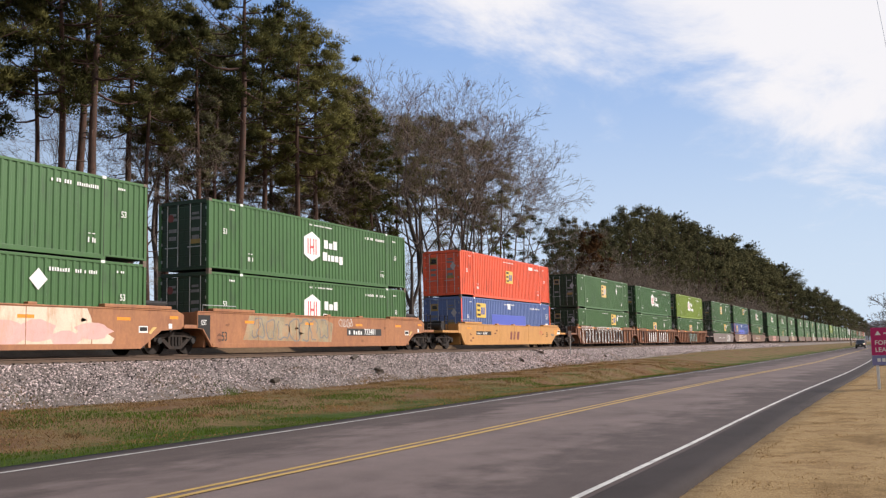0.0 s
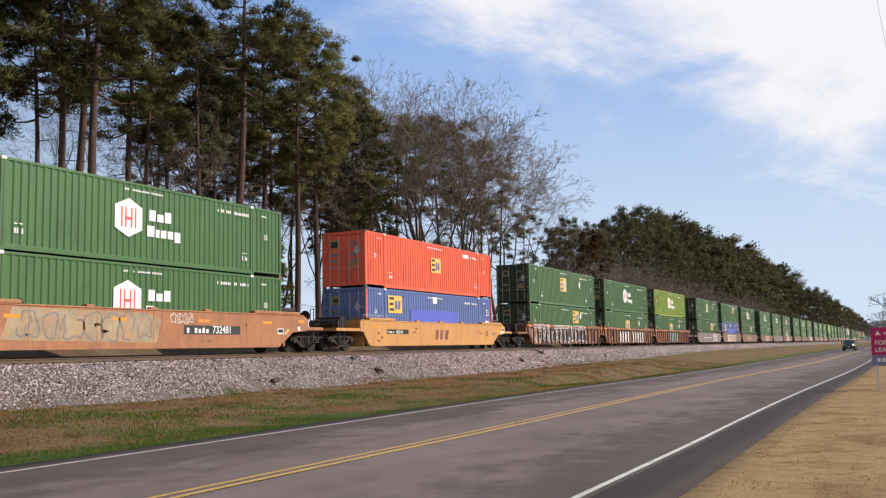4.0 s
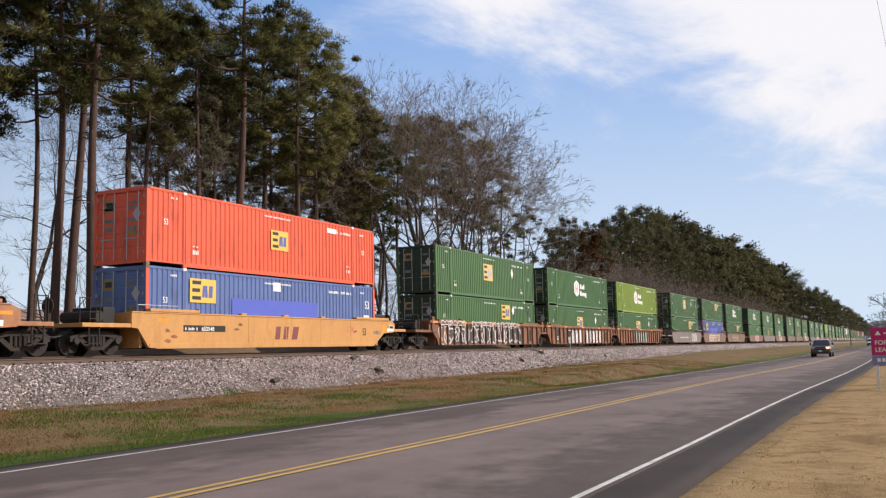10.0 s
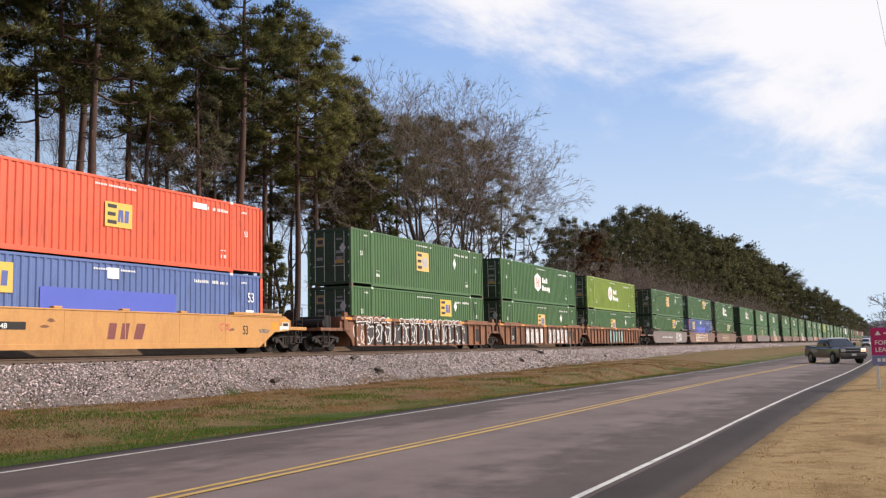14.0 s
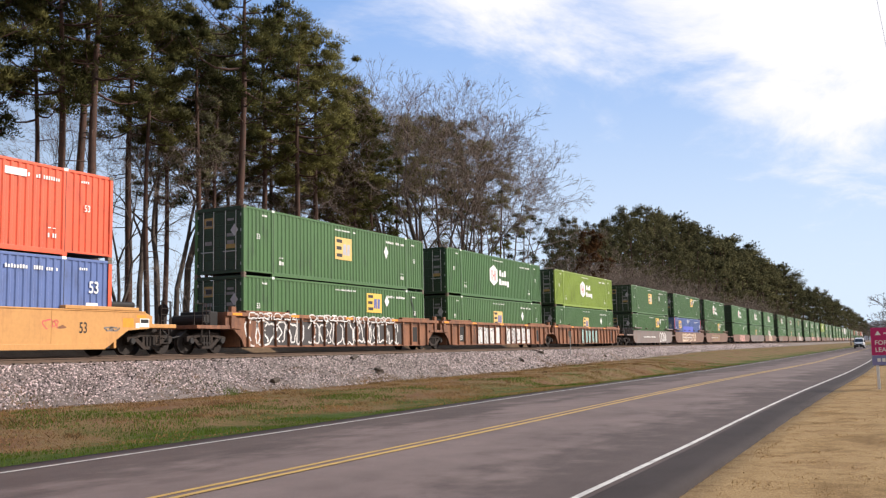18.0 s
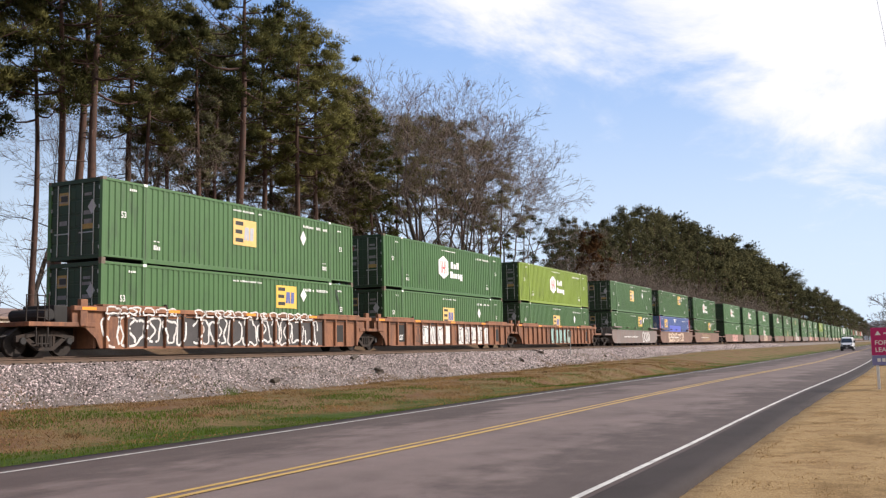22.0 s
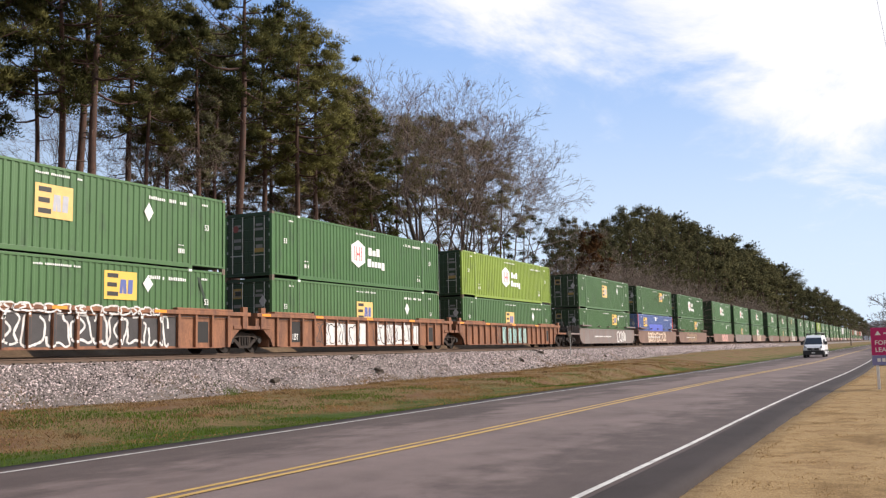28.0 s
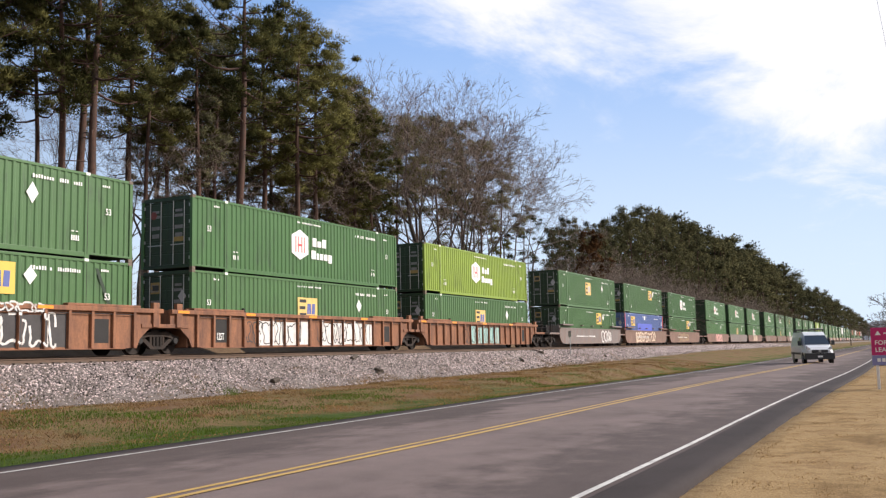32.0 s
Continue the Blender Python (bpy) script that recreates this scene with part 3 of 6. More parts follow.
strip("driveway", lambda y: [-1.6, -1.3, 4, 12, 60], [64, 65, 68, 72, 76, 79, 80], lambda x, y: max(ground_height(x, y) + 0.03, road_z(-2.0, y) + 0.012), "asphalt", "grey asphalt driveway apron", "driveway")

bed = strip("ballast_bed", lambda y: [TRACK_X - 5.6, TRACK_X - 4.2, TRACK_X - 2.0, TRACK_X, TRACK_X + 1.75, TRACK_X + 2.15] + [TRACK_X + 2.15 + 0.3 * k for k in range(1, 10)],
      spaced(-60, 80, 0.5, 1.003) + spaced(82, 1800, 2.0, 1.06),
      lambda x, y: RAIL + (-1.25 if x < -30 else -1.0 if x < -29 else -0.22 if x < -23.7 else
                           -0.23 - max(0.0, x + 23.2) * (1.02 - (toe_height(y) - 0.06)) / 2.3) + (0.07 * noise.noise((x * 1.3, y * 1.1, 7)) if x > -23.2 else 0.03 * noise.noise((x * 2, y * 1.5, 3))),
      "ballast_bed", "grey crushed-stone railway ballast bank", "ballast")
# a darker brown for the bed's faces beneath the track
bed.data.materials.append(M["track_bed_brown"])
bed.data.polygons.foreach_set("material_index", [1 if i % 14 in (2, 3) else 0 for i in range(len(bed.data.polygons))])


def build_track():
    tr = thing("railway_track", pose(TRACK_X, 0, RAIL), "rusty steel rails on dark timber ties", "railway track", kind="structure")
    prof = [(-0.07, -0.17), (0.07, -0.17), (0.07, -0.15), (0.012, -0.13), (0.012, -0.04), (0.037, -0.03), (0.037, 0.0), (-0.037, 0.0), (-0.037, -0.03), (-0.012, -0.04), (-0.012, -0.13), (-0.07, -0.15)]
    for sx in (-0.755, 0.755):
        part("rail", Geo().prism([(u + sx, v + 0.03) for u, v in prof], "y", -60, 1500), "rail", tr)
    part("loose_rail", Geo().prism([(u + 1.52, v - 0.025) for u, v in prof], "y", -60, 400), "rail", tr, "spare rusty rail laid on the tie ends")
    tie = Geo().box(-1.3, 1.66, -0.115, 0.115, -0.33, -0.145, 0.015).mesh("tie", M["tie"])
    r = random.Random(4)
    for i in range(150):
        part("tie", tie, None, tr, at=pose(r.uniform(-0.04, 0.04), 14 + i * 0.5, 0, 0, 0, r.uniform(-1, 1)))


build_track()


# ---------------------------------------------------------------- containers
LEN, WID, TALL = 16.15, 2.59, 2.89


def corrugated(y0, y1, z0, z1, pitch=0.28, deep=0.036):
    """An upright corrugated panel, folded sheet, looking along +x."""
    g = Geo()
    n = max(1, round((y1 - y0) / pitch))
    p = (y1 - y0) / n
    ys, xs = [], []
    for i in range(n):
        for f, d in ((0.0, 0), (0.30, 0), (0.42, 1), (0.86, 1)):
            ys.append(y0 + (i + f) * p)
            xs.append(-0.012 - d * deep)
    ys.append(y1)
    xs.append(-0.012)
    vs = [(x, y, z) for x, y in zip(xs, ys) for z in (z0, z1)]
    g.add(vs, [(2 * i, 2 * i + 2, 2 * i + 3, 2 * i + 1) for i in range(len(ys) - 1)])
    return g


def logo_yellow(ob, y0, z0, w, h, panel="decal_yellow", faded=False):
    """Square yellow panel with a dark and a blue letter-like mark."""
    x = -0.002
    panel_ob = part("logo_panel", Geo().box(x, x + 0.004, y0, y0 + w, z0, z0 + h), panel, ob)
    g = Geo()
    for f, e in ((0.12, 0.42), (0.44, 0.38), (0.76, 0.42)):
        g.box(x + 0.004, x + 0.008, y0 + w * 0.09, y0 + w * e, z0 + h * f, z0 + h * (f + 0.15))
    part("logo_mark", g, "black", panel_ob)
    g = Geo()
    for u, v, lean in ((0.46, 0.09, 0.03), (0.58, 0.10, -0.02), (0.71, 0.15, 0.02)):
        g.prism([(y0 + w * u, z0 + h * 0.22), (y0 + w * (u + v), z0 + h * 0.22), (y0 + w * (u + v + lean), z0 + h * 0.72), (y0 + w * (u + lean), z0 + h * 0.72)], "x", x + 0.004, x + 0.008)
    part("logo_mark", g, "decal_grey" if faded else "decal_blue", panel_ob)


def logo_hexagon(ob, y0, z0, w=1.30, h=1.38):
    """Tall white hexagon with a red mark, and two short white bars of lettering beside it."""
    x = -0.002
    c = y0 + w / 2
    hexa = part("logo_hexagon", Geo().prism([(c, z0), (y0 + w, z0 + h * 0.21), (y0 + w, z0 + h * 0.79), (c, z0 + h), (y0, z0 + h * 0.79), (y0, z0 + h * 0.21)], "x", x, x + 0.004), "white", ob)
    g = Geo()
    for u in (0.22, 0.36, 0.58, 0.72):
        g.box(x + 0.004, x + 0.008, y0 + w * u, y0 + w * (u + 0.055), z0 + h * 0.24, z0 + h * 0.76)
    g.box(x + 0.004, x + 0.008, y0 + w * 0.416, y0 + w * 0.579, z0 + h * 0.44, z0 + h * 0.52)
    part("logo_mark", g, "decal_red", hexa)
    g = Geo()
    y1, zt, zb = y0 + w + 0.25, z0 + h * 0.50, z0 + h * 0.08
    for u0, u1, b in ((0.10, 0.42, 0.40), (0.50, 0.82, 0.28), (0.90, 1.22, 0.40)):
        g.box(x, x + 0.004, y1 + u0, y1 + u1, zt, zt + b)
    for u0, u1, a, b in ((0.0, 0.36, 0, 0.40), (0.43, 0.62, 0.0, 0.29), (0.69, 0.98, 0.0, 0.29), (1.05, 1.34, 0.0, 0.29), (1.41, 1.72, -0.10, 0.29)):
        g.box(x, x + 0.004, y1 + u0, y1 + u1, zb + a, zb + b)
    part("logo_lettering", g, "white", ob)


def bars(g, y0, z0, w, h, n, r, x=-0.002):
    """A row of small plain bars the size of a line of lettering."""
    n = round(n * 1.9)
    h *= 0.72
    step = w / n
    for i in range(n):
        if r.random() < 0.14 and 0 < i < n - 1:
            continue
        g.box(x, x + 0.004, y0 + i * step, y0 + i * step + step * 0.62, z0, z0 + h * r.choice((1.0, 1.0, 0.8)))
    return g


BOXES = {}
KINDS = {
    "green_hex": ("green", "green steel freight container with a white hexagon emblem"),
    "green_hex_low": ("green", "green steel freight container with a white hexagon emblem"),
    "green_logo": ("green_b", "green steel freight container with a yellow emblem panel"),
    "green_logo_low": ("green_b", "green steel freight container with a bright yellow emblem panel"),
    "green_logo_mid": ("green_b", "green steel freight container with a faded yellow emblem panel"),
    "green_diamond": ("green", "green steel freight container with a white diamond mark"),
    "lime_hex": ("lime", "lime-green steel freight container with a white hexagon emblem"),
    "orange_logo": ("orange", "bright orange steel freight container with a yellow emblem panel"),
    "blue_logo": ("blue", "faded blue freight container with touched-up paint and a yellow emblem"),
    "white_plain": ("white_box", "plain white steel freight container"),
    "brown_plain": ("brown_box", "plain brown-red steel freight container"),
}


def container(kind, m, full=True):
    key = (kind, full)
    if key in BOXES:
        return copy_thing(BOXES[key], m)
    paint, label = KINDS[kind]
    ob = thing("freight_container", m, label, "shipping container", "stacked containers on the train")
    BOXES[key] = ob
    r = random.Random(kind)
    sill = 0.20
    ends = ((0.09, 1.93), (2.13, 14.02), (14.22, LEN - 0.09))
    part("roof", Geo().box(-WID + 0.03, -0.03, 0.03, LEN - 0.03, TALL - 0.06, TALL - 0.02), paint, ob)
    part("floor", Geo().box(-WID + 0.03, -0.03, 0.03, LEN - 0.03, 0.12, 0.20), "dark", ob)
    if full:
        for a, b in ends:
            part("side_panel", corrugated(a, b, sill, TALL - 0.11), paint, ob)
        part("side_panel", Geo().box(-WID + 0.02, -WID + 0.05, 0.08, LEN - 0.08, sill, TALL - 0.1), paint, ob)
    else:
        part("side_panel", corrugated(0.09, LEN - 0.09, sill, TALL - 0.11, 0.55), paint, ob)
        part("side_panel", Geo().box(-WID + 0.02, -WID + 0.05, 0.08, LEN - 0.08, sill, TALL - 0.1), paint, ob)
    part("end_wall", Geo().box(-WID + 0.08, -0.08, LEN - 0.06, LEN - 0.03, sill, TALL - 0.1), paint, ob)
    part("top_rail", Geo().box(-0.075, -0.004, 0.13, LEN - 0.13, TALL - 0.11, TALL - 0.02, 0.008), paint, ob)
    part("bottom_rail", Geo().box(-0.075, 0.0, 2.13, 14.02, 0.04, sill, 0.01), paint, ob)
    for a, b in ((0.13, 1.93), (14.22, LEN - 0.13)):
        part("bottom_rail", Geo().box(-0.075, -0.004, a, b, 0.13, sill, 0.008), paint, ob)
    for y in (0.0, LEN - 0.13):
        for x in ((-0.13, 0.0), (-WID, -WID + 0.13)):
            part("corner_post", Geo().box(x[0], x[1], y, y + 0.13, 0.11, TALL - 0.11, 0.012), paint, ob)
    for y in (1.93, 14.02):
        part("stacking_post", Geo().box(-0.09, 0.002, y, y + 0.20, 0.0, TALL - 0.1, 0.008), paint, ob)
        part("post_groove", Geo().box(0.0021, 0.004, y + 0.09, y + 0.115, 0.14, TALL - 0.13), "dark", ob)
        if full:
            part("corner_casting", Geo().box(-0.17, 0.004, y + 0.01, y + 0.19, TALL - 0.099, TALL, 0.012), "white", ob)
    if full:
        for y in (0.0, LEN - 0.18):
            for x in ((-0.16, 0.003), (-WID, -WID + 0.16)):
                part("corner_casting", Geo().box(x[0], x[1], y, y + 0.18, TALL - 0.11, TALL, 0.012), "casting", ob)
                part("corner_casting", Geo().box(x[0], x[1], y, y + 0.18, 0.0, 0.11, 0.012), "casting", ob)
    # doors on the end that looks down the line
    # green and lime doors carry their shade in a darker green
    door_paint = "shade_scuff_green" if paint in ("green", "green_b", "lime") else paint
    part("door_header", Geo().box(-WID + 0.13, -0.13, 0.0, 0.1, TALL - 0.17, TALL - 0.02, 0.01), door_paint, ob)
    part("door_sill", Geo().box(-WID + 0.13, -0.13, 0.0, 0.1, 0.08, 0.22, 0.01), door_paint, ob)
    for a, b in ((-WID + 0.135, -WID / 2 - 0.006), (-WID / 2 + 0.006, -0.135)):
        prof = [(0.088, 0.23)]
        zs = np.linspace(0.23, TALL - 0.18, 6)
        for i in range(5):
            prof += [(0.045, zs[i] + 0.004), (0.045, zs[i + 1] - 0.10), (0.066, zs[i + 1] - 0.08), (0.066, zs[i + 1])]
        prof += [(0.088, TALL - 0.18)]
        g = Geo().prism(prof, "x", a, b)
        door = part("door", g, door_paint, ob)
        if full:
            for f in (0.28, 0.75):
                x = a + (b - a) * f
                part("lock_rod", Geo().tube([(x, 0.02, 0.15), (x, 0.02, TALL - 0.1)], 0.018, 6), "galv", door)
            part("door_handle", Geo().box(a + 0.2, b - 0.25, 0.005, 0.02, 0.98, 1.02), "galv", door)
            for z in (0.4, 1.1, 1.8, 2.45):
                xh = b - 0.05 if a > -WID / 2 - 0.01 else a
                part("hinge", Geo().box(xh, xh + 0.05, 0.01, 0.05, z, z + 0.12), "galv", door)
            mid = (a + b) / 2
            for z, w, h in ((2.28, 0.34, 0.10), (2.08, 0.42, 0.11), (1.62, 0.40, 0.14), (1.30, 0.36, 0.16)):
                if r.random() < 0.9:
                    part("door_marking", Geo().box(mid - w / 2, mid + w / 2, 0.036, 0.041, z, z + h), "decal_shaded_pale", door)
            if a > -WID / 2 - 0.01:
                part("door_marking", Geo().box(mid - 0.28, mid + 0.25, 0.036, 0.041, 0.92 + 0.2, 1.10 + 0.2), "decal_shaded_yellow", door, "faded orange placard")
                if "logo" in kind or "diamond" in kind:
                    part("placard", Geo().prism([(mid + 0.2, 1.62), (mid + 0.4, 1.88), (mid + 0.2, 2.14), (mid, 1.88)], "y", 0.030, 0.035), "decal_grey", door, "white diamond placard")
            elif "logo" in kind:
                logo = part("door_emblem", Geo().box(mid - 0.22, mid + 0.3, 0.036, 0.041, 2.02, 2.46), "decal_shaded_yellow", door, "yellow emblem panel")
                part("emblem_mark", Geo().box(mid - 0.12, mid + 0.20, 0.031, 0.036, 2.14, 2.34), "black", logo)
            elif "hex" in kind:
                # a red emblem; maroon puts the door's shade into its colour
                part("door_emblem", Geo().disc((mid - 0.1, 0.034, 2.2), 0.17, "y", 0.005, 6), "maroon", door, "red hexagon emblem")
    # markings
    if full:
        lettering("length_mark", "53", 0.225, "white", ob, SIDE, 0.001, 0.85, 1.55 if "low" not in kind else 1.52, wide=0.85)
        if kind == "blue_logo":
            lettering("length_mark", "53", 0.40, "white", ob, SIDE, 0.001, LEN - 1.0, 1.75, wide=0.8)
        else:
            lettering("length_mark", "53", 0.225, "white", ob, SIDE, 0.001, LEN - 1.25, 1.55, wide=0.85)
    g = Geo()
    bars(g, 6.95, TALL - 0.33, 1.9, 0.10, 13, r)
    bars(g, 11.9, TALL - 0.50, 0.85, 0.17, 4, r)
    bars(g, 12.95, TALL - 0.50, 0.95, 0.17, 5, r)
    bars(g, 1.25, TALL - 0.35, 0.36, 0.11, 2, r, 0.0)
    bars(g, 14.75, TALL - 0.40, 0.36, 0.11, 2, r, 0.0)
    for y in (2.45, 13.45):
        bars(g, y, 0.55, 0.36, 0.24, 2, r)
        bars(g, y, 0.84, 0.36, 0.05, 1, r)
    part("lettering", g, "white", ob, "white lettering and registration marks")
    if kind in ("green_hex", "lime_hex", "green_hex_low"):
        logo_hexagon(ob, 6.5, 0.90)
    if kind == "green_logo":
        logo_yellow(ob, 6.95, 1.17, 1.5, 1.08, "decal_tan", True)
        part("placard", Geo().prism([(11.9, 1.55), (12.13, 1.9), (11.9, 2.25), (11.67, 1.9)], "x", -0.002, 0.002), "white", ob, "white diamond placard")
    if kind == "green_logo_low":
        logo_yellow(ob, 9.85, 1.58, 1.5, 0.98)
        part("placard", Geo().prism([(11.9, 1.9), (12.15, 2.2), (11.9, 2.5), (11.65, 2.2)], "x", -0.002, 0.002), "white", ob, "white diamond placard")
        g = Geo()
        g.prism([(14.5, TALL - 0.3), (14.64, TALL - 0.3), (15.45, 0.9), (15.32, 0.8)], "x", -0.012, -0.006)
        part("scuff_mark", g, "shade_scuff_green", ob, "long dark scuff on the end panel")
    if kind == "green_logo_mid":
        logo_yellow(ob, 6.95, 1.15, 1.55, 0.95, "decal_tan")
        part("placard", Geo().prism([(12.2, 1.55), (12.45, 1.88), (12.2, 2.2), (11.95, 1.88)], "x", -0.002, 0.002), "white", ob, "white diamond placard")
    if kind == "green_diamond":
        part("placard", Geo().prism([(11.5, 1.75), (11.85, 2.1), (11.5, 2.45), (11.15, 2.1)], "x", -0.002, 0.002), "white", ob, "white diamond placard")
    if kind == "orange_logo":
        logo_yellow(ob, 7.4, 1.18, 1.25, 0.86)
        part("notice_plate", Geo().box(-0.002, 0.0015, 11.8, 12.6, TALL - 0.53, TALL - 0.3), "white", ob, "white registration plate")
    if kind == "blue_logo":
        logo_yellow(ob, 2.3, 1.62, 1.5, 0.92)
        part("notice_plate", Geo().box(-0.002, 0.0015, 7.55, 8.08, 2.28, 2.66), "white", ob, "white notice plate")
        part("paint_patch", Geo().box(-0.004, -0.001, 4.8, 10.9, 1.1, 1.88), "patch_blue", ob, "brighter blue touch-up patch")
        part("notice_plate", Geo().box(0.0, 0.003, LEN - 1.1, LEN - 0.6, 1.05, 1.42), "white", ob, "white notice plate")
        for y in (0.0, LEN - 0.15):
            part("end_strip", Geo().box(-0.02, 0.006, y, y + 0.15, 0.12, TALL - 0.12), "orange", ob, "orange end post")
    return ob


# ---------------------------------------------------------------- well cars
TRUCK = {}


def bogie(car, y, rolling):
    """Two-axle truck under the car's end."""
    if not TRUCK:
        g = Geo()
        x0 = -0.07
        g.prism([(-1.12, 0.40), (-1.12, 0.58), (-0.72, 0.66), (-0.42, 0.74), (0.42, 0.74), (0.72, 0.66), (1.12, 0.58), (1.12, 0.40), (0.80, 0.40), (0.72, 0.52), (0.40, 0.58), (-0.40, 0.58), (-0.72, 0.52), (-0.80, 0.40)], "x", x0, x0 + 0.14)
        g.prism([(-0.78, 0.46), (-0.62, 0.52), (-0.22, 0.24), (0.22, 0.24), (0.62, 0.52), (0.78, 0.46), (0.32, 0.12), (-0.32, 0.12)], "x", x0 + 0.005, x0 + 0.135)
        for q in (-0.37, 0.27):
            g.box(x0 + 0.01, x0 + 0.13, q, q + 0.10, 0.23, 0.60)
        TRUCK["side_frame"] = g.mesh("side_frame", M["steel"])
        TRUCK["spring"] = Geo().tube([(0, 0, 0.24), (0, 0, 0.57)], 0.07, 8).mesh("spring", M["steel"])
        xc = TRACK_X + 24.08
        TRUCK["bolster"] = Geo().box(xc - 1.0, xc + 1.0, -0.20, 0.20, 0.45, 0.86, 0.03).mesh("bolster", M["steel"])
        g = Geo()
        for sx in (-0.755, 0.755):
            g.disc((sx, 0, 0), 0.42, "x", 0.12, 28, 0.02)
            g.disc((sx - math.copysign(0.07, sx), 0, 0), 0.45, "x", 0.03, 28)
            g.disc((sx + math.copysign(0.075, sx), 0, 0), 0.14, "x", 0.05, 14)
        g.tube([(-1.08, 0, 0), (1.08, 0, 0)], 0.085, 10)
        TRUCK["wheelset"] = g.mesh("wheelset", M["steel"])
        TRUCK["bearing"] = Geo().disc((0, 0, 0), 0.12, "x", 0.12, 12, 0.02).mesh("bearing", M["dark"])
    fr = part("truck", TRUCK["bolster"], None, car, "grimy cast-steel truck", pose(0, y, 0.1))
    for q in (TRACK_X + 24.08 + 1.05, TRACK_X + 24.08 - 1.05):
        part("side_frame", TRUCK["side_frame"], None, fr, at=pose(q, 0, 0))
        for k in (-0.17, 0.0, 0.17) if rolling else ():
            part("spring", TRUCK["spring"], None, fr, at=pose(q + 0.03, k, 0))
    for s in (-0.89, 0.89):
        ws = part("wheelset", TRUCK["wheelset"], None, fr, at=pose(TRACK_X + 24.08, s, 0.35))
        if rolling:
            WHEELSETS.append((ws, s))
        part("bearing", TRUCK["bearing"], None, fr, at=pose(TRACK_X + 24.08 + 1.13, s, 0.42))


WHEELSETS = []
WELLS = {
    "tan": ("tan", "weathered tan steel well car with sprayed graffiti"),
    "yellow": ("yellow", "faded yellow steel well car with maroon lettering shapes"),
    "ribbed": ("rust", "rusty brown ribbed well car covered in graffiti"),
    "grey": ("grey_well", "faded grey well car with rounded lower corners"),
    "salmon": ("pink_well", "faded salmon well car with rounded lower corners"),
}


def letters_like(g, r, y0, y1, z0, z1, width, x, step):
    """A run of tall bulging outlines of spray paint, none of them a letter."""
    y = y0
    while y < y1 - 0.05:
        w = min(step * r.uniform(0.8, 1.35), y1 - y)
        h = z1 - z0
        cy, cz = y + w / 2, z0 + h * r.uniform(0.46, 0.54)
        ry, rz = w * r.uniform(0.36, 0.52), h * r.uniform(0.36, 0.5)
        lean, a, b, c = r.uniform(-0.25, 0.25), r.uniform(0, 6), r.uniform(0.08, 0.25), r.uniform(0.0, 0.2)
        n = 30
        turn = r.uniform(0.8, 1.0)
        sq = lambda v: math.copysign(abs(v) ** 0.62, v)
        q = []
        for k in range(n + 1):
            f = a + k * math.tau * turn / n
            m = 1 + b * math.sin(3 * f + a) + c * math.sin(5 * f)
            dz = rz * sq(math.sin(f)) * min(m, 1.05)
            q.append((cy + ry * sq(math.cos(f)) * m + lean * dz * 0.5, cz + dz))
        if r.random() < 0.5:
            q2 = [(cy + ry * 0.35 * math.sin(k * 0.45 + a), cz - rz * 0.8 + rz * 1.6 * k / 14) for k in range(15)]
        else:
            q2 = []
        for line in (q, q2):
            for (a_, b_), (c_, d_) in zip(line, line[1:]):
                l = math.hypot(c_ - a_, d_ - b_) + 1e-6
                t = width * r.uniform(0.75, 1.15)
                ny, nz = -(d_ - b_) / l * t / 2, (c_ - a_) / l * t / 2
                at = x((a_ + c_) / 2) if callable(x) else x
                g.add([(at, a_ + ny, b_ + nz), (at, a_ - ny, b_ - nz), (at, c_ - ny, d_ - nz), (at, c_ + ny, d_ + nz)], [(0, 1, 2, 3)])
        y += w
    return g


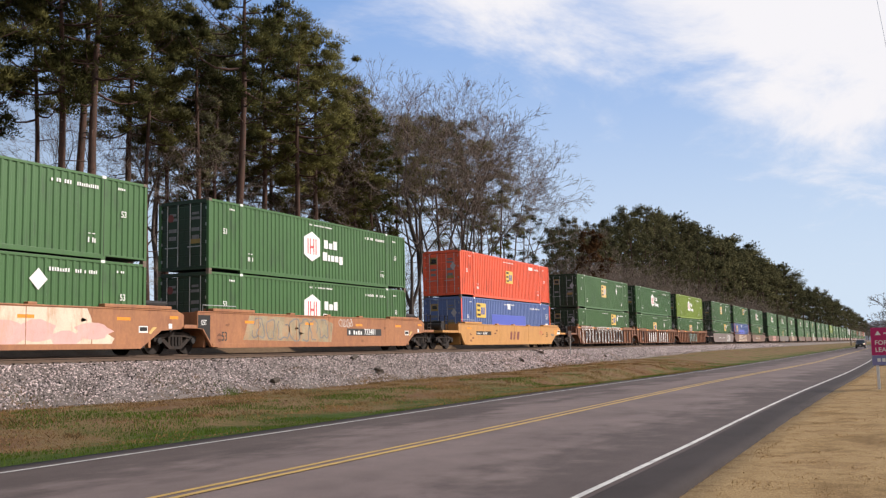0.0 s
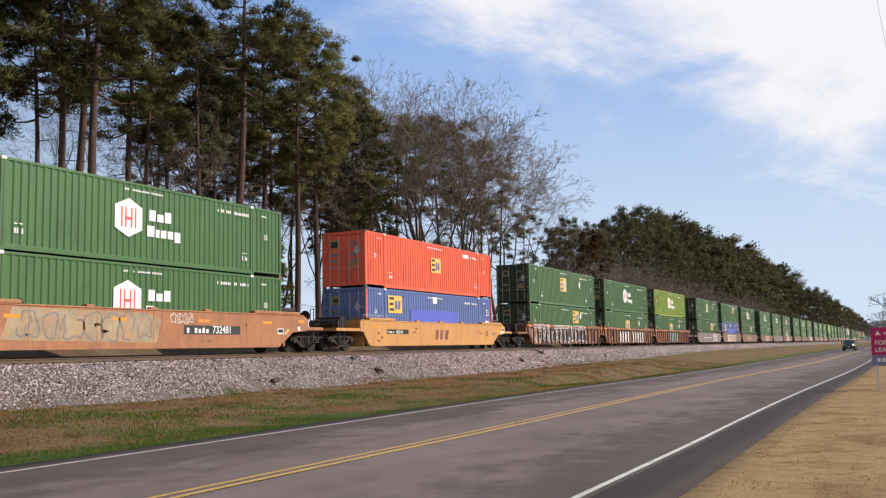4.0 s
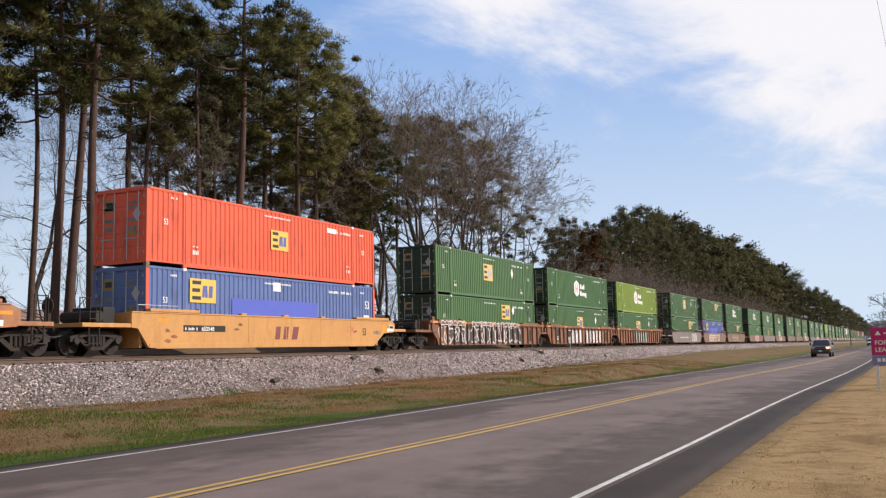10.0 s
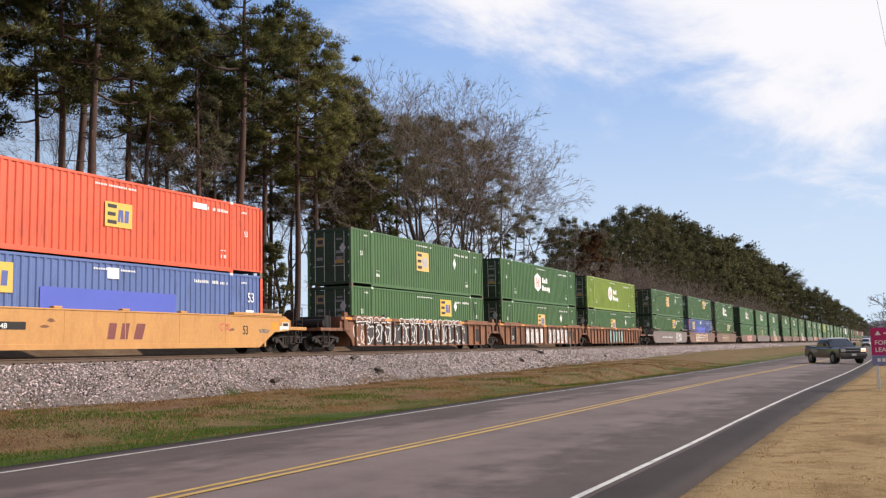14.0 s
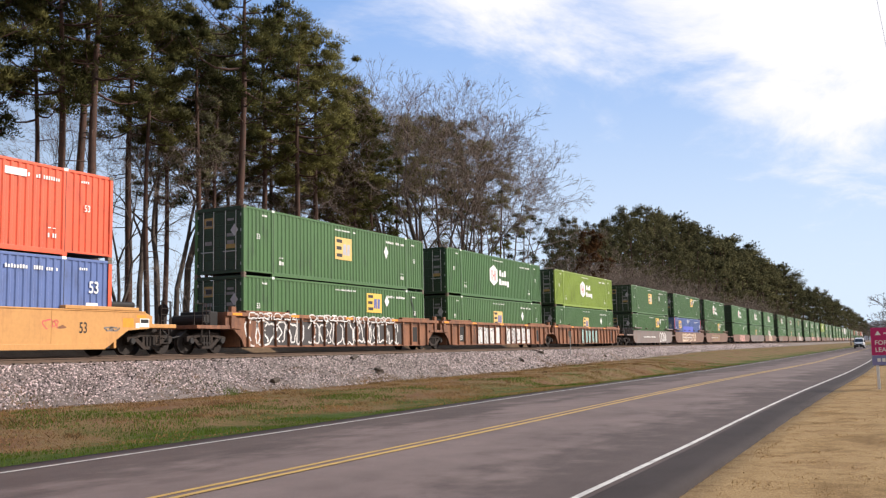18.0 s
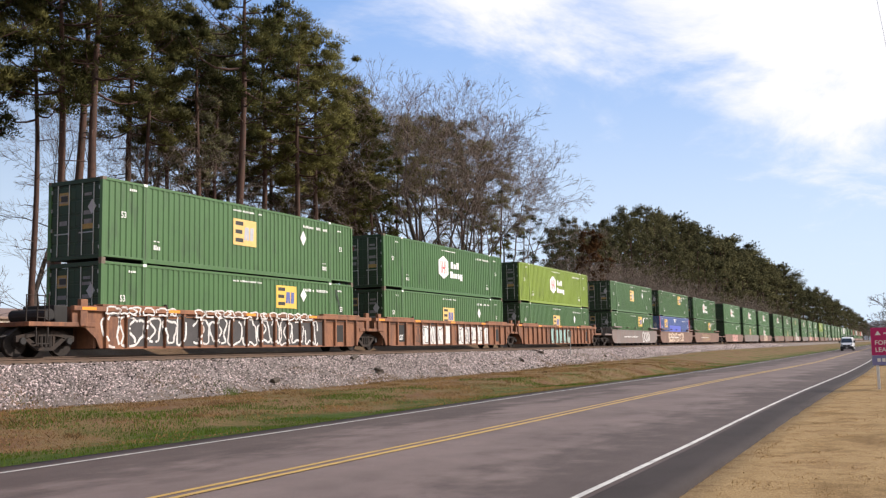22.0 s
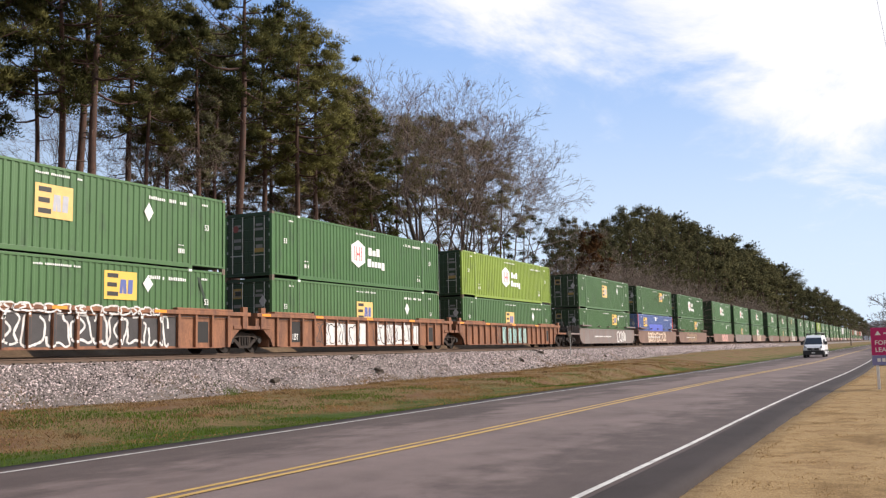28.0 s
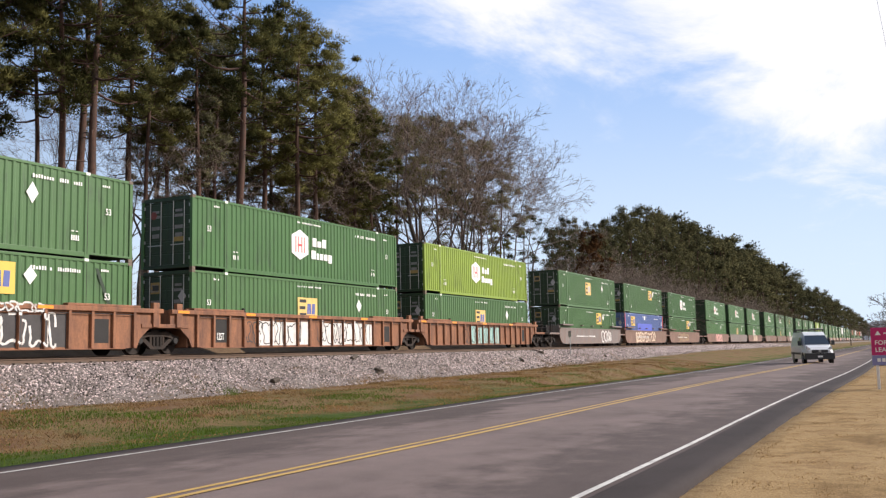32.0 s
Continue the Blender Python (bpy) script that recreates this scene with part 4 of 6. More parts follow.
def well_car(kind, index, y, first, last, full, rolling):
    """A car with a deep well, its origin under the near end of the box it carries."""
    paint, label = WELLS[kind]
    car = thing("well_car", pose(-24.08, y, RAIL), label, "freight car", "well cars of the train")
    r = random.Random(1000 + index)
    xo = 0.19                       # outer face
    top, low = {"yellow": 1.50, "tan": 1.60}.get(kind, 1.66), 0.27
    for near in (True, False):
        a, b = (xo - 0.13, xo) if near else (-WID - xo, -WID - xo + 0.13)
        if kind in ("tan", "yellow"):
            side = Geo().prism([(-0.85, top), (-0.85, 0.98), (-0.55, 0.95), (0.0, low), (15.75, low), (16.75, 0.88), (17.75, 0.95), (17.9, 1.05), (17.9, top - 0.12), (17.6, top)], "x", a, b)
        elif kind == "ribbed":
            side = Geo().prism([(-1.3, top - 0.16), (-1.3, 1.0), (-0.75, 0.95), (-0.3, 0.6), (-0.12, low), (16.3, low), (16.45, 0.6), (16.9, 0.95), (17.45, 1.0), (17.45, top - 0.16)], "x", a, b - 0.06 if near else b)
        else:
            side = Geo().prism([(-0.75, top - 0.25), (-0.7, 0.80), (-0.45, 0.48), (0.0, low), (16.1, low), (16.6, 0.48), (16.85, 0.80), (16.9, top - 0.25)], "x", a, b)
        sp = part("side_sill", side, paint, car)
        if not near:
            continue
        if full and kind in ("tan", "yellow"):
            part("bottom_chord", Geo().box(xo - 0.005, xo + 0.022, 0.02, 15.72, low, low + 0.15, 0.006), paint, sp)
            for yy in (2.9, 5.6, 8.2, 10.9, 13.5):
                part("weld_seam", Geo().box(xo - 0.004, xo + 0.007, yy, yy + 0.03, low + 0.15, top - 0.01), paint, sp)
        if full:
            part("bottom_flange", Geo().box(xo - 0.2, xo + 0.03, 0.3, 15.7, low - 0.03, low, 0.005), paint, sp)
        if kind == "ribbed" and full:
            part("top_chord", Geo().box(xo - 0.14, xo + 0.05, -1.32, 17.5, top - 0.158, top, 0.02), paint, sp)
            n = 17
            for i in range(n + 1):
                yy = 0.05 + i * 16.0 / n
                part("rib", Geo().box(xo - 0.059, xo + 0.05, yy, yy + 0.11, low + 0.001, top - 0.16, 0.012), paint, sp)
        elif full:
            part("top_chord", Geo().box(xo - 0.15, xo + 0.025, -0.85 if kind in ("tan", "yellow") else -0.6, 17.55 if kind in ("tan", "yellow") else 16.8, top - (0.001 if kind in ("tan", "yellow") else 0.25), top + 0.05 if kind in ("tan", "yellow") else top - 0.15, 0.012), paint, sp)
            for yy in ((0.0, 2.6), (14.0, 17.2)):
                part("end_shelf", Geo().box(xo - 0.45, xo + 0.05, yy[0], yy[1], top + 0.051, top + 0.17, 0.02), paint, sp)
            for yy in (5.2, 8.1, 11.0):
                part("guide_block", Geo().box(xo - 0.3, xo - 0.02, yy, yy + 0.34, top + 0.051, top + 0.13, 0.02), paint, sp)
    part("well_floor", Geo().box(-WID - 0.05, 0.06, 0.1, LEN - 0.1, low, low + 0.07), "dark", car)
    for y0, y1, near in ((-3.0, -0.35, True), (LEN + 0.35, LEN + 3.0, False)):
        half = (not first) if near else (not last)
        if half:
            y0, y1 = (-1.55, -0.35) if near else (LEN + 0.35, LEN + 1.6)
        pf = part("end_platform", Geo().box(-WID - 0.15, 0.17, y0, y1, 0.98, 1.12, 0.015), paint, car)
        if full:
            part("end_sill", Geo().box(-WID / 2 - 0.35, -WID / 2 + 0.35, y0 - (0.0 if half else 0.2), y1 + (0.0 if half else 0.2), 0.62, 0.979, 0.03), "steel", pf)
            yb = -0.28 if near else LEN + 0.14
            part("bulkhead", Geo().box(-WID + 0.05, 0.0, yb, yb + 0.12, low, top + 0.05, 0.02), paint, pf)
            if not half:
                s = -1 if near else 1
                ye = y0 if near else y1
                part("coupler", Geo().box(-WID / 2 - 0.14, -WID / 2 + 0.14, min(ye, ye + s * 0.75), max(ye, ye + s * 0.75), 0.62, 0.92, 0.05), "steel", pf)
                for k, x in enumerate((-0.03, -WID + 0.2)):
                    part("grab_iron", Geo().tube([(x, ye - s * 0.06, 1.12), (x, ye - s * 0.06, 1.95), (x, ye - s * 0.75, 1.95), (x, ye - s * 0.75, 1.12)], 0.022, 6), "steel", pf)
                part("hand_brake", Geo().disc((-WID / 2 - 0.55, ye - s * 0.35, 1.75), 0.27, "y", 0.04, 18), "steel", pf)
                part("brake_stand", Geo().box(-WID / 2 - 0.65, -WID / 2 - 0.45, ye - s * 0.35 - 0.07, ye - s * 0.35 + 0.07, 1.12, 1.9, 0.02), "steel", pf)
                part("air_tank", Geo().tube([(-WID + 0.4, ye - s * 1.35, 1.38), (-0.5, ye - s * 1.35, 1.38)], 0.2, 12), "dark", pf, smooth=False)
                part("equipment_box", Geo().box(-WID + 0.35, -0.75, min(ye - s * 1.75, ye - s * 2.3), max(ye - s * 1.75, ye - s * 2.3), 1.12, 1.72, 0.04), "dark", pf)
                part("brake_pipe", Geo().tube([(-0.45, ye - s * 0.2, 1.0), (-0.45, ye + s * 0.25, 0.7), (-0.55, ye + s * 0.7, 0.62)], 0.035, 6), "dark", pf)
                for k in range(3):
                    part("ladder_rung", Geo().tube([(0.15, ye - s * 0.32, 1.25 + 0.22 * k), (0.15, ye - s * 0.75, 1.25 + 0.22 * k)], 0.014, 5), "steel", pf)
                for dy in (0.32, 0.75):
                    part("ladder_post", Geo().tube([(0.15, ye - s * dy, 1.12), (0.15, ye - s * dy, 1.98)], 0.02, 5), "steel", pf)
                part("step", Geo().box(-0.05, 0.14, ye - s * 0.55 - 0.25, ye - s * 0.55 + 0.25, 0.42, 0.46), "steel", pf)
                for dy in (-0.22, 0.22):
                    part("step_hanger", Geo().box(0.08, 0.12, ye - s * 0.55 + dy - 0.02, ye - s * 0.55 + dy + 0.02, 0.461, 0.99), "steel", pf)
    if first:
        bogie(car, -2.05, rolling)
    else:
        bogie(car, -1.62, rolling)
    if last:
        bogie(car, LEN + 2.05, rolling)
    if full:
        g = Geo()
        for yy in (2.0, 6.3, 10.6, 14.6) if kind != "yellow" else (0.4,):
            if kind in ("tan", "yellow"):
                part("reflector", Geo().box(xo + 0.0005, xo + 0.004, yy, yy + 0.62, 1.22, 1.33), "reflector", car, "orange reflective strip")
        g = Geo()
        x = xo + 0.004
        if kind == "tan" and index == 0:
            part("sprayed_patch", Geo().prism([(1.9, 0.55), (8.4, 0.45), (8.6, 1.3), (7.9, 1.5), (2.3, 1.55)], "x", xo + 0.0005, xo + 0.003), "spray_olive", car, "olive smear of spray paint")
            letters_like(g, r, 2.4, 8.2, 0.5, 1.5, 0.07, x + 0.002, 0.8)
            part("graffiti", g, "spray_grey", car, "grey sprayed strokes")
            part("number_board", Geo().box(xo + 0.001, xo + 0.004, 9.8, 13.1, 0.76, 1.10), "black", car, "black number board")
            lettering("car_number", "732481", 0.29, "white", car, SIDE, x + 0.003, 11.4, 0.81, wide=0.95)
            part("lettering", bars(Geo(), 9.95, 0.81, 1.3, 0.27, 3, random.Random(2), x + 0.001), "white", car)
            part("graffiti", letters_like(Geo(), r, 9.05, 10.35, 1.14, 1.56, 0.03, x + 0.001, 0.27), "spray_white", car, "thin white sprayed scrawl")
        elif kind == "tan":
            part("sprayed_patch", Geo().prism([(3.5, 0.32), (14.3, 0.32), (14.5, 0.6), (13.6, 1.05), (13.3, 1.58), (4.0, 1.55)], "x", xo + 0.0005, xo + 0.003), "spray_pale", car, "pale sprayed background")
            for k in range(9):
                cy, cz, ry, rz = 4.6 + k * 1.12, r.uniform(0.55, 0.85), r.uniform(0.6, 0.95), r.uniform(0.25, 0.42)
                part("graffiti", Geo().prism([(cy + ry * math.cos(a * 0.45) * (1 + 0.2 * math.sin(a * 2.2 + k)), cz + rz * math.sin(a * 0.45)) for a in range(14)], "x", x - 0.001 + 0.0008 * (k % 3), x + 0.002 + 0.0008 * (k % 3)), "spray_pink", car, "pink sprayed shape")
        elif kind == "yellow":
            # the owner's mark as plain strokes
            for u, w, lean in ((7.4, 0.34, 0.10), (7.98, 0.34, 0.10), (8.6, 0.42, 0.16)):
                g.prism([(u, 0.57), (u + w, 0.57), (u + w + lean, 1.12), (u + lean, 1.12)], "x", x - 0.003, x)
            part("owner_mark", g, "maroon", car, "maroon lettering shapes")
            part("number_board", Geo().box(xo + 0.001, xo + 0.004, 1.75, 4.15, 0.86, 1.10), "dark", car, "dark number board")
            lettering("car_number", "652548", 0.16, "white", car, SIDE, x + 0.003, 2.75, 0.90, wide=1.1)
            part("lettering", bars(Geo(), 1.85, 0.91, 0.7, 0.15, 4, random.Random(2), x + 0.001), "white", car)
        elif kind == "ribbed":
            spans = {2: [(0.0, 3.9, "spray_white"), (4.4, 12.8, "spray_white")], 3: [(3.1, 7.0, "spray_white"), (8.3, 13.0, "spray_white")], 4: [(4.8, 10.0, "spray_teal")]}[index]
            pitch = 16.0 / 17
            on_rib = lambda v: (v - 0.05) % pitch < 0.11
            for a, b, k in spans:
                fill = {2: "spray_black", 3: "spray_white", 4: "spray_teal"}[index]
                i0 = int((a - 0.05) / pitch) + 1
                while 0.05 + i0 * pitch < b:
                    u = 0.05 + i0 * pitch
                    part("sprayed_patch", Geo().box(xo - 0.0595, xo - 0.056, u + 0.13, u + pitch - 0.02, low + 0.03 + r.uniform(0, 0.05), 1.36 + r.uniform(-0.05, 0.04)), fill, car)
                    if r.random() < 0.75:
                        part("sprayed_patch", Geo().box(xo + 0.0505, xo + 0.0515, u + 0.012, u + 0.098, low + 0.05, 1.36 + r.uniform(-0.1, 0.1)), fill, car)
                    i0 += 1
                part("graffiti", letters_like(Geo(), r, a, b, low + 0.05, 1.44, 0.085 if index == 2 else 0.05, lambda v: xo + 0.0535 if on_rib(v) else xo - 0.052, 0.85 if index == 2 else 0.6), k if index == 2 else "spray_black", car, "tall sprayed outlines")
                if index == 2 and a < 8:
                    part("graffiti", letters_like(Geo(), r, a, b - 0.5, 1.40, 1.70, 0.06, xo + 0.053, 0.55), "spray_white", car, "white sprayed loops on the top chord")
            if index == 3:
                part("notice_plate", Geo().box(xo - 0.059, xo - 0.055, 1.16, 1.9, 0.45, 1.35), "dark", car, "black notice plate")
                lettering("load_mark", "125T", 0.27, "white", car, SIDE, xo - 0.05, 1.27, 0.56, wide=0.58)
            part("notice_plate", Geo().box(xo - 0.059, xo - 0.055, 14.32, 15.0, 0.45, 1.25), "dark", car, "black notice plate")
            for yy in (-1.0, 3.0, 7.5, 12.0):
                part("reflector", Geo().box(xo + 0.0505, xo + 0.054, yy, yy + 0.6, top - 0.13, top - 0.03), "reflector", car, "orange reflective strip")
        if kind in ("tan", "yellow"):
            lettering("length_mark", "53", 0.36, "black" if kind == "tan" else "dark", car, SIDE, x, 0.55 if kind == "tan" else 14.6, 0.52 if kind == "tan" else 0.78, wide=0.7)
        if kind in ("tan", "yellow"):
            part("end_marker", Geo().box(xo + 0.001, xo + 0.004, 17.15, 17.6, 1.31, 1.42), "reflector", car, "orange reflective plate")
            if kind == "yellow":
                part("graffiti", letters_like(Geo(), r, 13.2, 13.75, 0.9, 1.2, 0.045, x, 0.28), "decal_red", car, "small red sprayed mark")
                part("graffiti", letters_like(Geo(), r, 15.7, 16.3, 0.86, 0.98, 0.05, x, 0.5), "spray_grey", car, "dark sprayed scrawl")
                part("warning_panel", Geo().box(xo + 0.001, xo + 0.004, 16.5, 17.0, 0.98, 1.3), "reflector", car, "worn orange panel")
            part("notice_plate", Geo().box(xo + 0.001, xo + 0.004, 17.1, 17.28, 0.96, 1.14), "white", car, "small white notice plate")
            part("data_panel", Geo().box(xo + 0.001, xo + 0.004, *((15.62, 16.05, 0.80, 1.04) if kind == "tan" else (17.3, 17.75, 1.0, 1.3))), "white", car, "white-framed data panel")
            part("data_panel_face", Geo().box(xo + 0.0045, xo + 0.007, *((15.66, 16.01, 0.86, 1.0) if kind == "tan" else (17.34, 17.71, 1.14, 1.27))), "dark", car)
            if kind == "tan":
                part("corner_gusset", Geo().prism([(16.2, 0.75), (16.5, 1.0), (16.3, 1.0), (16.1, 0.8)], "x", xo + 0.001, xo + 0.004), "decal_tan", car, "worn yellow corner patch")
            part("roller", Geo().tube([(xo - 0.35, 16.2, top + 0.27), (xo - 0.35, 17.3, top + 0.27)], 0.11, 10), "dark", car, "dark steel roller")
            part("roller_bracket", Geo().box(xo - 0.42, xo - 0.28, 16.5, 17.0, top + 0.171, top + 0.2), "dark", car)
            part("guide_cone", Geo().tube([(xo - 0.2, 2.75, top + 0.05), (xo - 0.2, 2.75, top + 0.22)], [0.12, 0.05], 8), "steel", car)
            part("grab_bar", Geo().tube([(xo + 0.03, -0.6, top + 0.05), (xo + 0.03, -0.6, top + 0.28), (xo + 0.03, 1.4, top + 0.28), (xo + 0.03, 1.4, top + 0.05)], 0.018, 5), "galv", car)
            r2 = random.Random(index + 50)
            for k in range(7):
                a, b = r2.choice([r2.uniform(4.6, 6.6), r2.uniform(9.6, 14.5), r2.uniform(0.4, 1.5)]), r2.uniform(0.5, 1.3)
                part("rust_patch", Geo().prism([(a + 0.14 * math.cos(q) * r2.uniform(0.5, 1.6), b + 0.06 * math.sin(q) * r2.uniform(0.5, 1.5)) for q in np.linspace(0, 5.8, 9)], "x", xo + 0.001, xo + 0.003), "rust", car)
        if kind == "ribbed":
            part("end_shelf", Geo().box(xo - 0.42, xo + 0.02, -0.1, 2.9, top + 0.0005, top + 0.09, 0.02), paint, car)
            part("end_shelf", Geo().box(xo - 0.42, xo + 0.02, 13.2, 16.4, top + 0.0005, top + 0.09, 0.02), paint, car)
            part("guide_cone", Geo().tube([(xo - 0.15, 3.05, top), (xo - 0.15, 3.05, top + 0.18)], [0.12, 0.05], 8), "steel", car)
            for yy in (-1.05, 17.0):
                part("end_post", Geo().box(xo - 0.12, xo + 0.04, yy, yy + 0.3, 1.0, top + 0.22, 0.02), paint, car)
            part("conduit", Geo().tube([(xo + 0.02, 0.2, 1.42), (xo + 0.02, 16.1, 1.42)], 0.014, 5), "dark", car)
        if kind == "tan":
            part("end_plate", Geo().prism([(-0.82, 1.5), (-0.82, 1.0), (-0.5, 0.97), (-0.12, 0.5), (-0.12, 1.5)], "x", xo + 0.0005, xo + 0.003), "dark", car, "dark end plate")
            lettering("load_mark", "125T", 0.20, "white", car, SIDE, x, -0.68, 1.12, wide=0.6)
        if kind in ("grey", "salmon"):
            k = {5: ("spray_white", 10.6, 13.6), 6: ("spray_pale", 3.2, 11.5), 7: ("spray_olive", 4.0, 10.0)}.get(index, ("spray_olive", 3.0, 9.0))
            part("graffiti", letters_like(Geo(), r, k[1], k[2], 0.35, 1.32, 0.16, x, 0.75), k[0], car, "sprayed letters")
            g = bars(Geo(), 3.5, 0.8, 5.2, 0.16, 16, r, x)
            part("lettering", g, "white", car)
    elif kind in ("grey", "salmon") and r.random() < 0.95:
        a = r.uniform(1, 6)
        part("graffiti", letters_like(Geo(), r, a, a + r.uniform(4, 8), 0.35, 1.3, 0.2, xo + 0.004, 0.8), r.choice(["spray_white", "spray_pale", "spray_grey", "spray_pink"]), car, "sprayed letters")
    return car


CARS = [  # near end of the box at the start, well, lower and upper box, first and last of an articulated set
    (9.0, "tan", "green_diamond", "green_hex", False, False),
    (28.5, "tan", "green_hex_low", "green_hex", False, True),
    (51.79, "yellow", "blue_logo", "orange_logo", True, True),
    (75.08, "ribbed", "green_logo_low", "green_logo", True, False),
    (94.33, "ribbed", "green_logo_mid", "green_hex", False, False),
    (113.78, "ribbed", "green_logo_mid", "lime_hex", False, True),
    (137.1, "grey", "green_logo_low", "green_logo", True, False),
    (156.5, "salmon", "blue_logo", "green_logo_low", False, False),
    (175.9, "salmon", "green_logo_low", "green_hex", False, True),
]
FAR_KINDS = ["green_hex", "green_hex", "green_hex", "green_hex", "green_hex", "green_logo", "green_hex", "green_hex", "green_hex", "lime_hex", "green_hex", "green_hex",
             "green_logo", "green_hex", "green_hex", "green_hex", "white_plain", "green_hex", "green_logo", "green_hex", "green_hex", "brown_plain", "green_hex", "white_plain",
             "brown_plain", "green_hex", "orange_logo", "white_plain"]
y_next = 175.9 + 23.35
for i in range(28):
    k = i % 3
    lower = ["green_diamond", "green_hex_low", "green_logo_mid"][(i * 2) % 3]
    CARS.append((y_next, "grey" if i % 5 == 1 else "salmon", lower, FAR_KINDS[i], k == 0, k == 2))
    y_next += 19.4 if k < 2 else 23.35

TRAIN = []
for i, (y, well, low_box, top_box, first, last) in enumerate(CARS):
    full = i < 9
    TRAIN.append((well_car(well, i - 1, y, first, last, full, i < 5), y, 0.0))
    TRAIN.append((container(low_box, pose(-24.08, y, RAIL + 0.36), full), y, 0.36))
    TRAIN.append((container(top_box, pose(-24.08, y, RAIL + 3.255), full), y, 3.255))


# ---------------------------------------------------------------- trees
def tubes(paths, n=5):
    """Many tapered limbs, each a list of points and radii, as arrays."""
    V, F, o = [], [], 0
    ang = np.arange(n) * 2 * np.pi / n
    for pts, rad in paths:
        pts, rad = np.asarray(pts, float), np.asarray(rad, float)
        d = np.gradient(pts, axis=0)
        d /= np.linalg.norm(d, axis=1)[:, None] + 1e-9
        ref = np.where(np.abs(d[:, 2:3]) > 0.9, np.array([[1.0, 0, 0]]), np.array([[0, 0, 1.0]]))
        u = np.cross(d, ref)
        u /= np.linalg.norm(u, axis=1)[:, None] + 1e-9
        w = np.cross(d, u)
        ring = pts[:, None] + (u[:, None] * np.cos(ang)[None, :, None] + w[:, None] * np.sin(ang)[None, :, None]) * rad[:, None, None]
        V.append(ring.reshape(-1, 3))
        m = len(pts)
        a = (np.arange(m - 1)[:, None] * n + np.arange(n)[None]).ravel()
        b = (np.arange(m - 1)[:, None] * n + (np.arange(n)[None] + 1) % n).ravel()
        F.append(np.stack([a, b, b + n, a + n], 1) + o)
        o += m * n
    return np.concatenate(V), np.concatenate(F)


def needles(rng, centres, size, per, length, width, flat=0.70):
    """Flat-bottomed pads of needle bundles: narrow spikes that bristle up and out from each centre."""
    c, r = np.repeat(centres, per, axis=0), np.repeat(size, per)[:, None]
    n = len(c)
    u = rng.normal(size=(n, 3))
    u /= np.linalg.norm(u, axis=1)[:, None]
    u[:, 2] = np.where(u[:, 2] < 0, u[:, 2] * 0.45, u[:, 2])
    lump = 0.78 + 0.3 * np.sin(u[:, 0] * 7 + c[:, 2] * 5) * np.sin(u[:, 1] * 7 + c[:, 0] * 5)
    base = c + u * r * lump[:, None] * rng.uniform(0.0, 1.0, n)[:, None] ** 0.42 * [1, 1, flat]
    d = u * 0.9 + rng.normal(size=(n, 3)) * 0.45
    d[:, 2] += 0.35
    d /= np.linalg.norm(d, axis=1)[:, None]
    l = length * rng.uniform(0.55, 1.25, n)[:, None]
    s = np.cross(d, rng.normal(size=(n, 3)))
    s /= np.linalg.norm(s, axis=1)[:, None] + 1e-9
    turn = np.einsum("ij,ij->i", np.cross(s, d), u) < 0
    s = np.where(turn[:, None], -s, s)
    V = np.stack([base - s * width * 0.5, base + s * width * 0.5, base + d * l], 1)
    out = u * [1, 1, 1.2] + d * 0.35
    out /= np.linalg.norm(out, axis=1)[:, None]
    return V.reshape(-1, 3), np.arange(n * 3).reshape(-1, 3), np.repeat(out, 3, axis=0)


